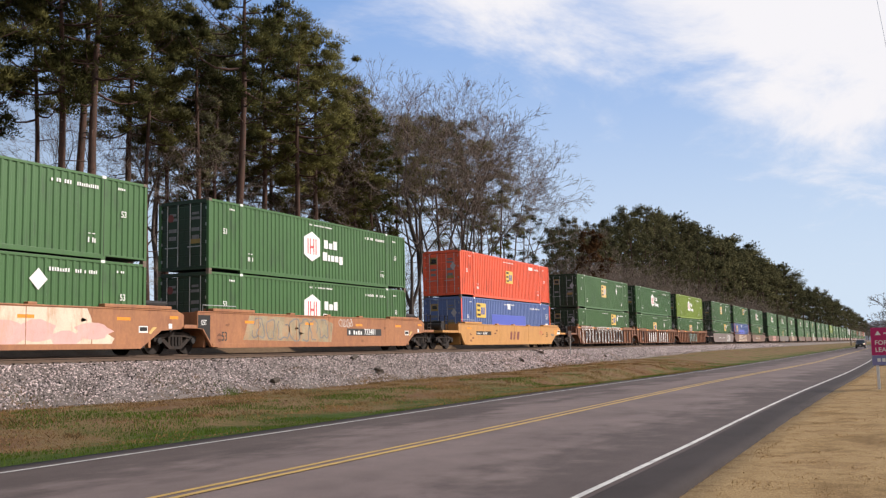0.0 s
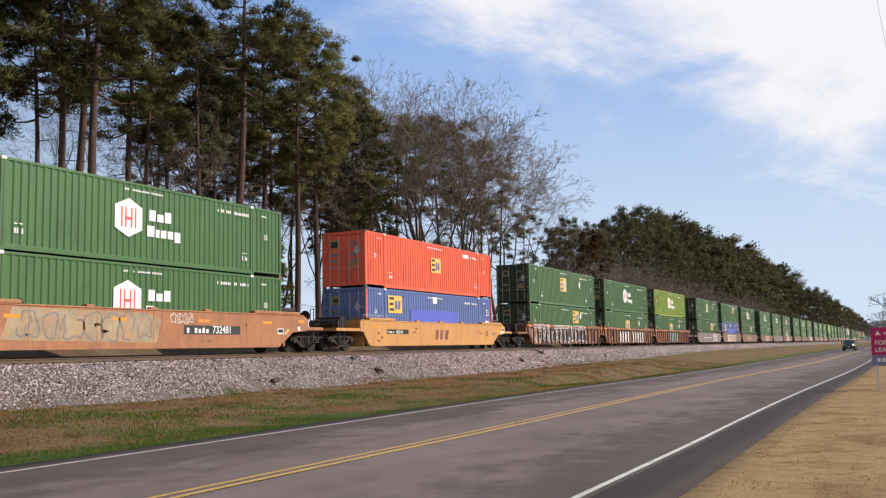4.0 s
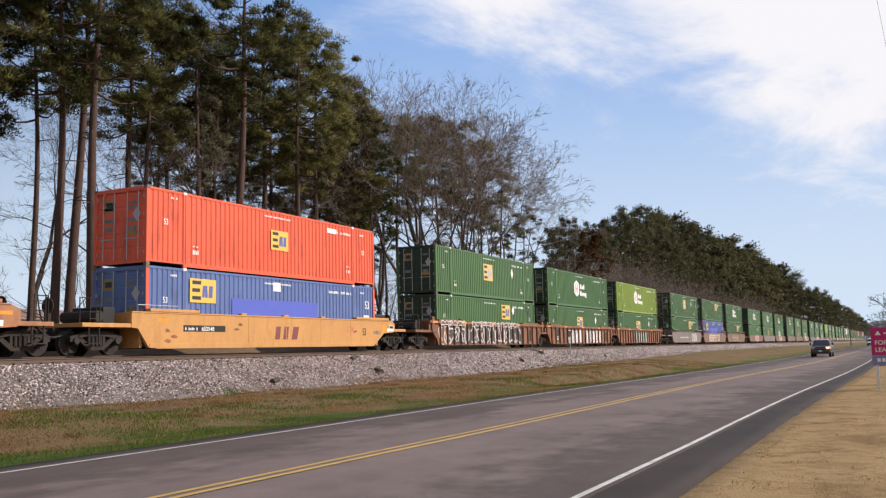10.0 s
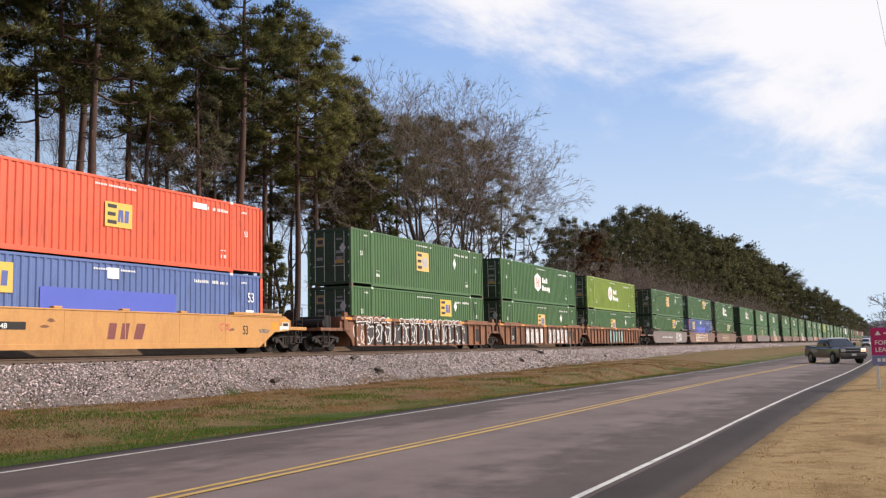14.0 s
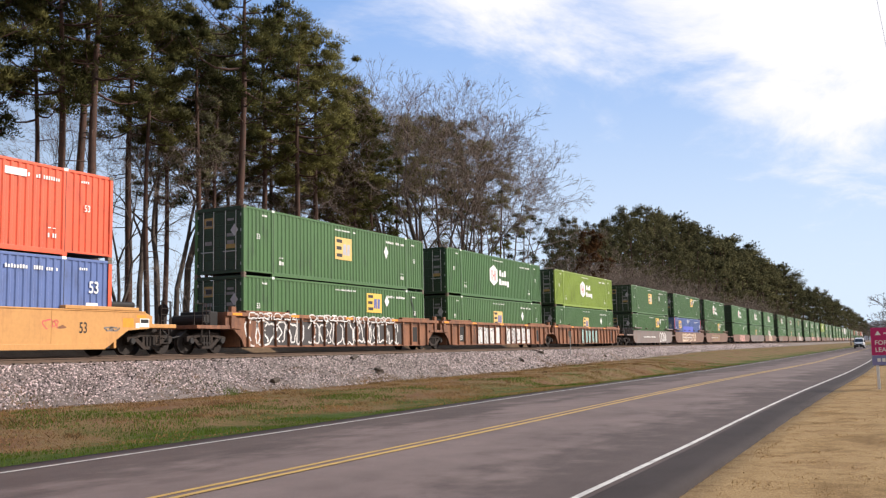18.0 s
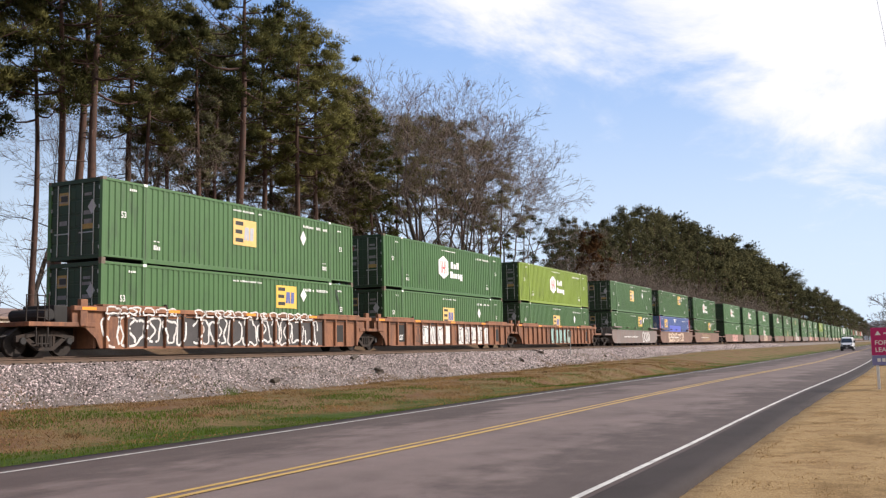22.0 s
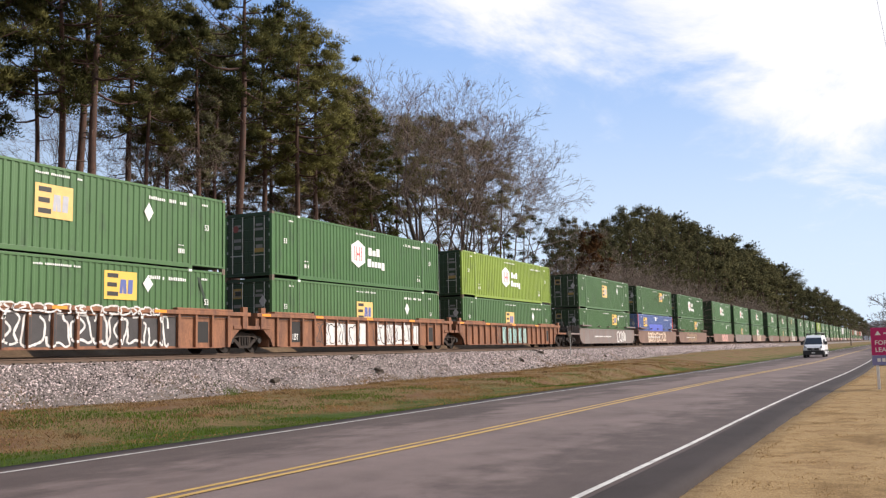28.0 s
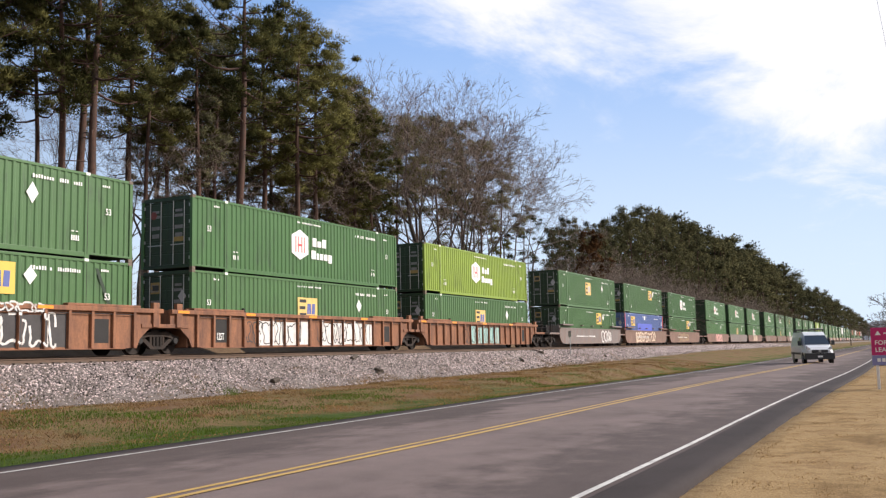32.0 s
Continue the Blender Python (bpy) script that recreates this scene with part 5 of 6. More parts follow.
def pine(seed, H=24.0, base=0.48, spread=3.6, limbs=26, pads=5, per=190, length=0.24, width=0.062, r0=0.25, lean=0.4, mat="needle", puff=0.74, boughs=True, stubs=9):
    """A pine: a tall bole, crooked limbs, and pads of needles crowded towards the limbs' ends."""
    rng = np.random.default_rng(seed)
    zs = np.linspace(0, 1, 14)
    bow = rng.normal(size=2) * lean
    def axis(f):
        f = np.asarray(f, float)
        return np.stack([bow[0] * f ** 2 + 0.12 * np.sin(f * 7 + seed), bow[1] * f ** 2 + 0.12 * np.cos(f * 6 + seed), f * H], -1)
    paths = [(axis(zs), r0 * (1 - zs * 0.93) ** 0.7 * np.where(zs < 0.03, 1.35, 1.0))]
    cents, sizes = [], []
    for i in range(limbs):
        f = base + (0.985 - base) * ((i + rng.uniform(0, 0.9)) / limbs) ** 0.9
        g = (f - base) / (1 - base)
        L = spread * (0.45 + 0.75 * math.sin(min(g * 1.7 + 0.45, 2.7))) * (1 - g ** 3 * 0.68) * rng.uniform(0.45, 1.2)
        az = i * 2.4 + rng.uniform(-0.7, 0.7)
        up = 0.10 + 0.60 * g + rng.uniform(-0.2, 0.2)
        o = axis(f)
        d = np.array([math.cos(az), math.sin(az), 0])
        side = np.array([-d[1], d[0], 0])
        t = np.linspace(0, 1, 6)
        wob = rng.normal() * 0.22
        pts = o + d * (t * L)[:, None] + side * (np.sin(t * 2.6) * wob * L * 0.5)[:, None] + np.array([0, 0, 1.0]) * (t * up * 0.55 + t ** 2 * 0.3 - 0.3 * np.sin(t * 3.1) * (1 - g))[:, None] * L * 0.6
        paths.append((pts, (0.03 + 0.016 * L) * (1 - g * 0.5) * (1 - t * 0.8)))
        for k in range(pads if L > spread * 0.35 else max(2, pads - 1)):
            q = (1.0, 0.82, 0.6, 0.72, 0.42, 0.9)[k % 6] * rng.uniform(0.85, 1.0)
            j = q * 5
            a = int(min(j, 4))
            p = pts[a] + (pts[a + 1] - pts[a]) * (j - a)
            off = 0.0 if k == 0 else (1 if k % 2 else -1) * rng.uniform(0.12, 0.34) * L * (1.3 - q * 0.6)
            e = p + side * off + d * abs(off) * 0.6 + np.array([0, 0, rng.uniform(-0.25, 0.75)])
            if boughs:
                paths.append(([p, (p + e) / 2 + [0, 0, 0.05], e], [0.024, 0.017, 0.009]))
            cents.append(e)
            sizes.append(puff * rng.uniform(0.35, 1.0) ** 1.3 * 1.55)
    for k in range(4):
        cents.append(axis(0.96 - 0.025 * k) + [rng.normal() * 0.35, rng.normal() * 0.35, 0])
        sizes.append(puff * 1.1)
    for i in range(stubs):
        f = rng.uniform(base * 0.45, base)
        az = rng.uniform(0, 6.28)
        L = rng.uniform(0.4, 2.0)
        o = axis(f)
        d = np.array([math.cos(az), math.sin(az), rng.uniform(-0.3, 0.25)])
        paths.append((np.array([o, o + d * L * 0.6, o + d * L + [0, 0, -0.15 * L]]), [0.035, 0.022, 0.008]))
    V, F = tubes(paths[:1], 9 if boughs else 5)
    V2, F2 = tubes(paths[1:], 4 if boughs else 3)
    trunk = quick_mesh("trunk", np.concatenate([V, V2]), np.concatenate([F, F2 + len(V)]), M["bark"])
    trunk.shade_smooth()
    V, F, out = needles(rng, np.array(cents), np.array(sizes), per, length, width)
    k = H / np.percentile(V[:, 2], 99.7)
    V[:, 2] *= k
    trunk.transform(Matrix.Diagonal((1, 1, k, 1)))
    crown = quick_mesh("crown", V, F, M[mat])
    crown.shade_smooth()
    crown.normals_split_custom_set_from_vertices(out.tolist())
    return trunk, crown


def bare(seed, H=21.0, stems=3, fork=0.16, wide=1.0, depth=8, side=1, twigs=5, thin=0.0115, first=0.38, lift=-0.02, mat="twig"):
    """A leafless hardwood: straight ascending limbs that fork and fork again into a fan of fine twigs."""
    rng = np.random.default_rng(seed)
    thick, fine = [], []

    def cone(d, ang, az):
        ref = np.array([1.0, 0, 0]) if abs(d[2]) > 0.8 else np.array([0, 0, 1.0])
        u = np.cross(d, ref)
        u /= np.linalg.norm(u)
        w = np.cross(d, u)
        v = d * math.cos(ang) + (u * math.cos(az) + w * math.sin(az)) * math.sin(ang)
        v[2] += lift
        return v / np.linalg.norm(v)

    def grow(o, d, L, r, lv, az):
        bend = rng.normal(size=3) * 0.09
        mid = o + d * L * 0.5
        d2 = d + bend
        d2 /= np.linalg.norm(d2)
        end = mid + d2 * L * 0.5
        tip = max(r * 0.80, thin)
        (thick if r > 0.03 else fine).append((np.array([o, mid, end]) if r > 0.03 else np.array([o, end]), np.array([r, (r + tip) / 2, tip]) if r > 0.03 else np.array([r, tip])))
        if lv == 0:
            for k in range(twigs):
                v = cone(d2, rng.uniform(0.25, 1.0), rng.uniform(0, 6.28))
                fine.append((np.array([end, end + v * L * rng.uniform(0.5, 1.1)]), np.array([thin * 0.9, thin * 0.45])))
            return
        for k in range(side if lv < depth - 2 else 0):
            f = rng.uniform(0.25, 0.8)
            p = o + (end - o) * f
            v = cone(d, rng.uniform(0.6, 1.0), rng.uniform(0, 6.28))
            if lv >= 3:
                grow(p, v, L * rng.uniform(0.45, 0.65), max(tip * 0.4, thin), max(lv - 4, 0), az + 1.0)
            else:
                fine.append((np.array([p, p + v * L * rng.uniform(0.6, 1.0)]), np.array([thin, thin * 0.5])))
        az += 2.0 + rng.uniform(-0.5, 0.5)
        share = rng.uniform(0.52, 0.72)
        grow(end, cone(d2, rng.uniform(0.14, 0.30) * wide, az), L * rng.uniform(0.74, 0.86), max(tip * share ** 0.45, thin), lv - 1, az)
        grow(end, cone(d2, rng.uniform(0.38, 0.66) * wide, az + math.pi), L * rng.uniform(0.64, 0.80), max(tip * (1 - share) ** 0.45, thin), lv - 1, az + 1.3)

    base = np.array([rng.normal() * 0.03, rng.normal() * 0.03, 1.0])
    r0 = 0.0125 * H
    top = base * H * fork
    thick.append((np.array([np.zeros(3), top * 0.5 + [0.03, 0, 0], top]), np.array([r0 * 1.25, r0, r0 * 0.95])))
    for k in range(stems):
        az = k * math.tau / stems + rng.uniform(-0.4, 0.4)
        ang = rng.uniform(0.12, 0.42) * wide
        d = np.array([math.cos(az) * math.sin(ang), math.sin(az) * math.sin(ang), math.cos(ang)])
        grow(top, d, H * first * rng.uniform(0.75, 1.1) * 0.62, r0 * 0.95 / stems ** 0.42, depth, az)
    V, F = tubes(thick, 5)
    V2, F2 = tubes(fine, 3)
    k = H / np.percentile(V2[:, 2], 99.95)
    me = quick_mesh("trunk", V * k, F, M["bark_grey"])
    me.shade_smooth()
    return me, quick_mesh("crown", V2 * k, F2, M[mat])


def plant(kind, meshes, x, y, H, turn, label, category="tree", group="", built=24.0, fat=1.0):
    ob = thing(kind, Matrix.Translation((x, y, ground_height(x, y) - 0.05)) @ Matrix.Rotation(turn, 4, "Z"), label, category, group)
    s = H / built
    ob.matrix_basis = ob.matrix_basis @ Matrix.Diagonal((s * fat, s * fat, s, 1))
    part("trunk", meshes[0], None, ob)
    part("crown", meshes[1], None, ob)
    return ob


PINES = [pine(11, base=0.57, spread=3.9, r0=0.27), pine(12, base=0.55, spread=3.7, r0=0.30), pine(13, base=0.57, spread=3.8, r0=0.27), pine(14, base=0.56, spread=3.0, limbs=22, r0=0.20),
         pine(15, base=0.54, spread=3.2, r0=0.20), pine(16, base=0.50, spread=3.5, limbs=34), pine(27, base=0.48, spread=3.0, limbs=34), pine(18, base=0.50, spread=2.4, limbs=26, mat="needle_pale", puff=0.6),
         pine(19, base=0.58, spread=3.6, limbs=22, r0=0.2), pine(20, base=0.50, spread=3.0, limbs=20, pads=4, r0=0.18)]
BARES = [bare(21, stems=3, wide=1.05), bare(22, stems=3, wide=1.0), bare(23, stems=4, wide=1.0, fork=0.10), bare(24, stems=1, wide=0.95, fork=0.30, depth=7)]
SAPS = [bare(31, stems=3, fork=0.06, depth=5, thin=0.020), bare(32, stems=4, fork=0.04, depth=5, thin=0.020, wide=1.15)]
FAR = [pine(41 + k, base=(0.26, 0.38, 0.32)[k], spread=(3.2, 3.7, 3.3)[k], limbs=16, pads=4, per=95, length=0.32, width=0.13, mat="needle_far", puff=1.1, boughs=False, stubs=3) for k in range(3)]
FARTHEST = [pine(45 + k, base=(0.22, 0.30)[k], spread=3.6, limbs=13, pads=3, per=60, length=0.45, width=0.30, mat="needle_far", puff=1.6, boughs=False, stubs=2) for k in range(2)]

P_LABEL = "tall pine with a bare reddish trunk and dark green needles"
for x, y, h, v, turn in [(-39, 28.2, 20.9, 0, 0.3), (-41, 31.4, 21.5, 1, 1.9), (-44, 37.1, 24.2, 3, 4.0), (-38, 33.5, 23.2, 0, 1.0), (-40, 36.2, 25.9, 2, 2.6), (-36.5, 34.2, 23.4, 1, 5.1), (-48, 48.2, 27.0, 2, 0.6), (-44, 46.0, 24.9, 3, 0.2),
        (-50, 54.0, 27.3, 4, 3.3), (-46, 55.0, 25.1, 3, 1.2), (-38, 47.7, 27.8, 2, 2.8), (-46, 61.4, 28.4, 5, 0.9), (-42, 60.0, 26.6, 5, 4.4), (-44, 65.8, 27.3, 6, 1.5), (-46, 73.1, 25.5, 6, 0.5), (-43, 70.7, 23.4, 6, 2.0)]:
    plant("pine_tree", PINES[v], x, y, h, turn, P_LABEL, "pine tree", "pines behind the railway")
for i, (x, y, h) in enumerate([(-60, 64, 25), (-56, 66, 25), (-59, 73, 27), (-55, 74, 26), (-58, 82, 25), (-54, 86, 20), (-57, 93, 20), (-60, 100, 20)]):
    plant("pine_tree", PINES[(3, 4, 6, 5)[i % 4]], x, y, h, i * 1.7, "slender pine deep in the wood", "pine tree", "pines behind the railway")
plant("pine_tree", PINES[7], -45, 52.0, 25.0, 1.0, "pine with sparse pale grey-green foliage", "pine tree", "pines behind the railway")
for x, y, h, v, turn in [(-42, 71.7, 21.6, 6, 3.9), (-46, 83.7, 23.9, 8, 5.6), (-47, 90.2, 26.1, 8, 0.4), (-46, 93.4, 26.4, 8, 1.4), (-47, 101.7, 27.7, 8, 2.4), (-46, 105.1, 25.8, 8, 3.0), (-44, 106.4, 23.4, 9, 5.0), (-43, 112.2, 18.4, 9, 0.1), (-52, 80.5, 21.9, 6, 1.1), (-50, 88.2, 19.9, 9, 2.2), (-52, 118.2, 21.5, 9, 3.2), (-54, 114.1, 22.3, 9, 0.9)]:
    plant("pine_tree", PINES[v], x, y, h, turn, "dark pine among leafless hardwoods", "pine tree", "pines behind the railway")
for x, y, h, v, turn in [(-44, 76.1, 27.6, 0, 0.0), (-40, 75.4, 27.0, 1, 1.0), (-42, 82.8, 28.6, 3, 3.3), (-40, 83.7, 28.4, 0, 2.2), (-38, 83.6, 25.8, 2, 3.0), (-40, 95.0, 25.2, 1, 5.0), (-42, 111.2, 19.6, 3, 1.5), (-44, 110.0, 20.6, 3, 2.5), (-46, 91.6, 23.8, 3, 2.7),
        (-46, 45.7, 19.8, 1, 1.0), (-50, 51.5, 20.1, 3, 2.0), (-47, 50.3, 20.2, 3, 2.5), (-52, 57.5, 21.2, 3, 1.3), (-55, 46.3, 18.7, 3, 0.5), (-48, 58.9, 22.0, 3, 4.3), (-52, 72.0, 24.5, 1, 0.3), (-52, 58.5, 28.2, 3, 0.4), (-50, 65.1, 25.8, 3, 3.0), (-50, 75.2, 23.8, 1, 3.0)]:
    plant("bare_tree", BARES[v], x, y, h, turn, "leafless grey hardwood with fine spreading twigs", "bare tree", "hardwoods behind the railway", 21.0)
rt = random.Random(77)
for i in range(30):
    y = rt.uniform(22, 112)
    x = rt.uniform(-60, -37)
    if (y < 40 and x > -46) or 53 < y < 84:
        continue
    plant("sapling", SAPS[i % 2], x, y, rt.uniform(6, 14), rt.uniform(0, 6.3), "thin leafless sapling in the undergrowth", "sapling", "undergrowth", 21.0, rt.uniform(1.0, 1.5))

SKYLINE = [(110.9, 15.9), (121.7, 18.0), (129.6, 17.8), (137.4, 20.2), (145.9, 22.4), (161.4, 24.6), (177.0, 24.5), (192.9, 25.3), (214.8, 25.5), (246.4, 27.1), (287.5, 28.3), (327.0, 27.9), (379.1, 29.3), (420.3, 25.5), (508.2, 27.9), (611.7, 28.8), (727.8, 28.6), (951.5, 29.0), (1310, 26.0)]
SKY_Y, SKY_H = [v[0] for v in SKYLINE], [v[1] for v in SKYLINE]
y = 108.0
k = 0
while y < 1500:
    for row, x in enumerate((-38, -44, -51) if y < 500 else (-37, -45)):
        f = abs(x) / 38.0
        if y / f < SKY_Y[0] - 3:
            continue
        h = float(np.interp(y / f, SKY_Y, SKY_H)) * f * (rt.uniform(0.80, 1.03) if k % 3 else rt.uniform(0.96, 1.02)) * (0.88, 0.98, 1.01)[row]
        plant("pine_tree", FAR[k % 3] if y < 210 else FARTHEST[k % 2], x + rt.uniform(-2, 2), y + rt.uniform(-1.5, 1.5), h, rt.uniform(0, 6.3), "dense dark green pine at the wood's edge", "pine tree", "far pine wood", fat=rt.uniform(0.72, 1.0) if y < 260 else rt.uniform(1.0, 1.3))
        k += 1
    y += max(4.6, y * 0.028) if y < 400 else y * 0.04
for i in range(84):
    y = 98 + 200 * rt.random() ** 1.5
    plant("bare_tree", SAPS[i % 2], rt.uniform(-34.0, -30.5), y, rt.uniform(7.5, 13), rt.uniform(0, 6.3), "leafless brown scrub tree at the wood's edge", "bare tree", "scrub along the railway", 21.0, 1.2)
plant("cedar_tree", pine(51, H=10, base=0.06, spread=1.9, limbs=40, pads=4, per=60, puff=0.4, length=0.22, width=0.09, r0=0.14, mat="cedar"), -32, 105.2, 13.9, 0.5, "rusty brown winter cedar", "cedar tree", "", 10.0)
plant("cedar_tree", pine(52, H=10, base=0.04, spread=1.9, limbs=40, pads=4, per=60, puff=0.4, length=0.22, width=0.09, r0=0.14), -40, 54.6, 7.8, 0.5, "dark green young cedar", "cedar tree", "", 10.0)
ROADSIDE = [bare(61 + k, stems=4, wide=1.1, depth=6, thin=0.055, fork=0.08, mat="bark_grey") for k in range(2)]
for i, (x, y, h) in enumerate(((0.2, 160, 9.6), (1.8, 175, 9.5), (-0.2, 205, 9.5), (3.5, 190, 11), (2, 232, 11), (5, 172, 10), (0.3, 270, 12), (4, 225, 11), (7, 200, 12))):
    plant("bare_tree", ROADSIDE[i % 2], x + 1.6, y, h, i * 1.3 + y, "dark leafless tree beside the road", "bare tree", "roadside trees", 21.0, 1.05)
for i in range(14):
    plant("shrub", SAPS[i % 2], -0.4 + 0.55 * i % 5.0, 168 + 9 * i, 5.0 + (i % 3) * 0.8, i * 1.1, "bare brown roadside shrub thicket", "shrub", "roadside shrubs", 21.0, 2.4)


# ---------------------------------------------------------------- distance
def build_distance():
    g = Geo()
    pts = [(-900 + 60 * i, 18 + 34 * noise.noise((i * 0.23, 0, 0)) + (26 if 12 < i < 20 else 0)) for i in range(32)]
    vs = [(x, 2600, 0) for x, h in pts] + [(x, 2600 + 300, max(h, 6)) for x, h in pts]
    n = len(pts)
    g.add(vs, [(i, i + 1, i + 1 + n, i + n) for i in range(n - 1)])
    single("backdrop", g, material("hazy far hills", (0.20, 0.22, 0.25), 1.0, var=0.1, scale=0.02, fine=0.2, bump=0), "hazy blue-grey wooded hills", "hills", "structure")
    b = thing("warehouse", pose(-150, 78, 2.2), "long low tan metal warehouse with a brown roof", "warehouse")
    part("wall", Geo().box(-12, 12, -45, 55, -3.5, 6.0, 0.05), "roof_tan", b)
    part("roof", Geo().prism([(-12.6, 6.0), (12.6, 6.0), (12.6, 6.4), (0, 8.6), (-12.6, 6.4)], "y", -45.6, 55.6), "roof_brown", b)
    for yy in range(-40, 55, 10):
        part("loading_door", Geo().box(12.0, 12.05, yy, yy + 3, 0.2, 3.6), "white_box", b)


build_distance()


# ---------------------------------------------------------------- roadside things
def build_sign():
    s = thing("lease_sign", pose(-0.63, 29.15, ground_height(-0.63, 29.15), 0, 0, 2), "magenta and grey-blue property sign on white posts", "sign")
    for x in (0.0, 1.02):
        part("post", Geo().box(x - 0.04, x + 0.04, -0.04, 0.04, -0.1, 1.70, 0.008), "sign_post", s)
    board = part("board", Geo().box(-0.13, 1.15, -0.07, -0.045, 0.955, 1.73, 0.004), "sign_magenta", s)
    panel = part("lower_panel", Geo().box(-0.13, 1.15, -0.07, -0.045, 0.677, 0.951, 0.004), "sign_blue", s)
    lettering("wording", "FOR", 0.125, "white", board, FRONT, -0.04, -0.072, 1.25)
    lettering("wording", "LEASE", 0.125, "white", board, FRONT, -0.04, -0.072, 1.05)
    part("emblem", Geo().prism([(-0.02, 1.52), (0.13, 1.52), (0.055, 1.64)], "y", -0.075, -0.0705), "white", board, "white peaked emblem")
    for i, w in enumerate((0.20, 0.16, 0.22)):
        part("lettering_bar", Geo().box(0.20 + i * 0.26, 0.20 + i * 0.26 + w, -0.074, -0.0705, 1.55, 1.59), "white", board)
    for i in range(8):
        part("lettering_bar", Geo().box(0.0 + i * 0.125, i * 0.125 + 0.085, -0.074, -0.0705, 0.77, 0.87), "white", panel)


build_sign()
mk = thing("track_marker", pose(-22.45, 67.7, 0.25), "thin steel post with a small plate beside the track", "marker post")
part("post", Geo().tube([(0, 0, -0.1), (0, 0, 2.0)], 0.035, 8), "galv", mk)
part("plate", Geo().box(-0.12, 0.12, -0.05, -0.036, 1.85, 2.3, 0.005), "galv", mk)
for x, y, a, l in ((-23.0, 37.4, 20, 0.7), (-21.6, 37.3, 65, 0.55), (-21.8, 74.5, 30, 0.9), (-22.0, 88.0, 70, 0.8), (-21.3, 29.0, 10, 0.4), (-23.0, 62.0, 85, 0.9), (-21.9, 56.0, 40, 0.6)):
    z = RAIL - 0.23 - max(0.0, x + 23.2) * 1.0 / 2.3
    single("timber_scrap", Geo().prism([(-0.10, 0), (0.11, 0.01), (0.09, 0.12), (-0.02, 0.16), (-0.11, 0.09)], "y", -l / 2, l / 2), "tie", "splintered dark piece of old tie on the ballast", "timber scrap", m=pose(x, y, z - 0.02, 12, 24, a), group="scraps on the ballast")
up = thing("utility_pole", pose(-14.0, 318, -0.1), "dark timber pole beside the track", "pole")
part("pole", Geo().tube([(0, 0, 0), (0, 0, 7.0)], [0.16, 0.12], 10), "wood_pole", up)
part("cross_arm", Geo().box(-0.9, 0.9, -0.06, 0.06, 6.2, 6.35), "wood_pole", up)
cable = Geo().tube([(0.49, 9.7, 0.0), (0.16, 20.0, 6.83), (0.03, 24.0, 9.46), (-0.1, 28.0, 12.1)], 0.005, 6)
single("guy_wire", cable, "galv", "thin grey guy wire running up from the grass", "guy wire")


# ---------------------------------------------------------------- vehicles
def wheel(veh, x, y, r, w, out):
    """A wheel of the vehicle, its rim on the side that out names."""
    hub = new("wheel", Geo().disc((0, 0, 0), r * 0.64, "x", w * 0.7, 20).mesh("wheel", M["plastic"]))
    hub.parent, hub.matrix_basis = veh, pose(x, y, r)
    g = Geo()
    g.disc((0, 0, 0), r, "x", w, 28, 0.03)
    part("tyre", g, "rubber", hub)
    g = Geo()
    g.disc((out * w * 0.5, 0, 0), r * 0.62, "x", 0.02, 20)
    for k in range(5):
        a = k * math.tau / 5
        g.tube([(out * (w * 0.5 + 0.012), 0.05 * math.cos(a), 0.05 * math.sin(a)), (out * (w * 0.5 + 0.012), r * 0.58 * math.cos(a), r * 0.58 * math.sin(a))], 0.035, 5)
    part("rim", g, "alloy", hub)
    return hub, x, y, r


def section_body(rows, name, mat, parent, label="", smooth=True):
    """A shell lofted along y through upright half-sections (y, half-width low, half-width high, z low, z high), rounded at the shoulders."""
    vs, fs = [], []
    prof = lambda y, wl, wh, z0, z1: [(-wl, y, z0), (-wl * 1.0, y, z0 + (z1 - z0) * 0.45), (-(wl * 0.3 + wh * 0.7), y, z0 + (z1 - z0) * 0.8), (-wh * 0.9, y, z1 - 0.02), (-wh * 0.6, y, z1),
                                      (wh * 0.6, y, z1), (wh * 0.9, y, z1 - 0.02), (wl * 0.3 + wh * 0.7, y, z0 + (z1 - z0) * 0.8), (wl, y, z0 + (z1 - z0) * 0.45), (wl, y, z0)]
    for r_ in rows:
        vs += prof(*r_)
    n = 10
    for i in range(len(rows) - 1):
        for k in range(n):
            fs.append((i * n + k, i * n + (k + 1) % n, (i + 1) * n + (k + 1) % n, (i + 1) * n + k))
    fs += [tuple(range(n)), tuple(range((len(rows) - 1) * n, len(rows) * n))]
    return part(name, Geo().add(vs, fs), mat, parent, label)


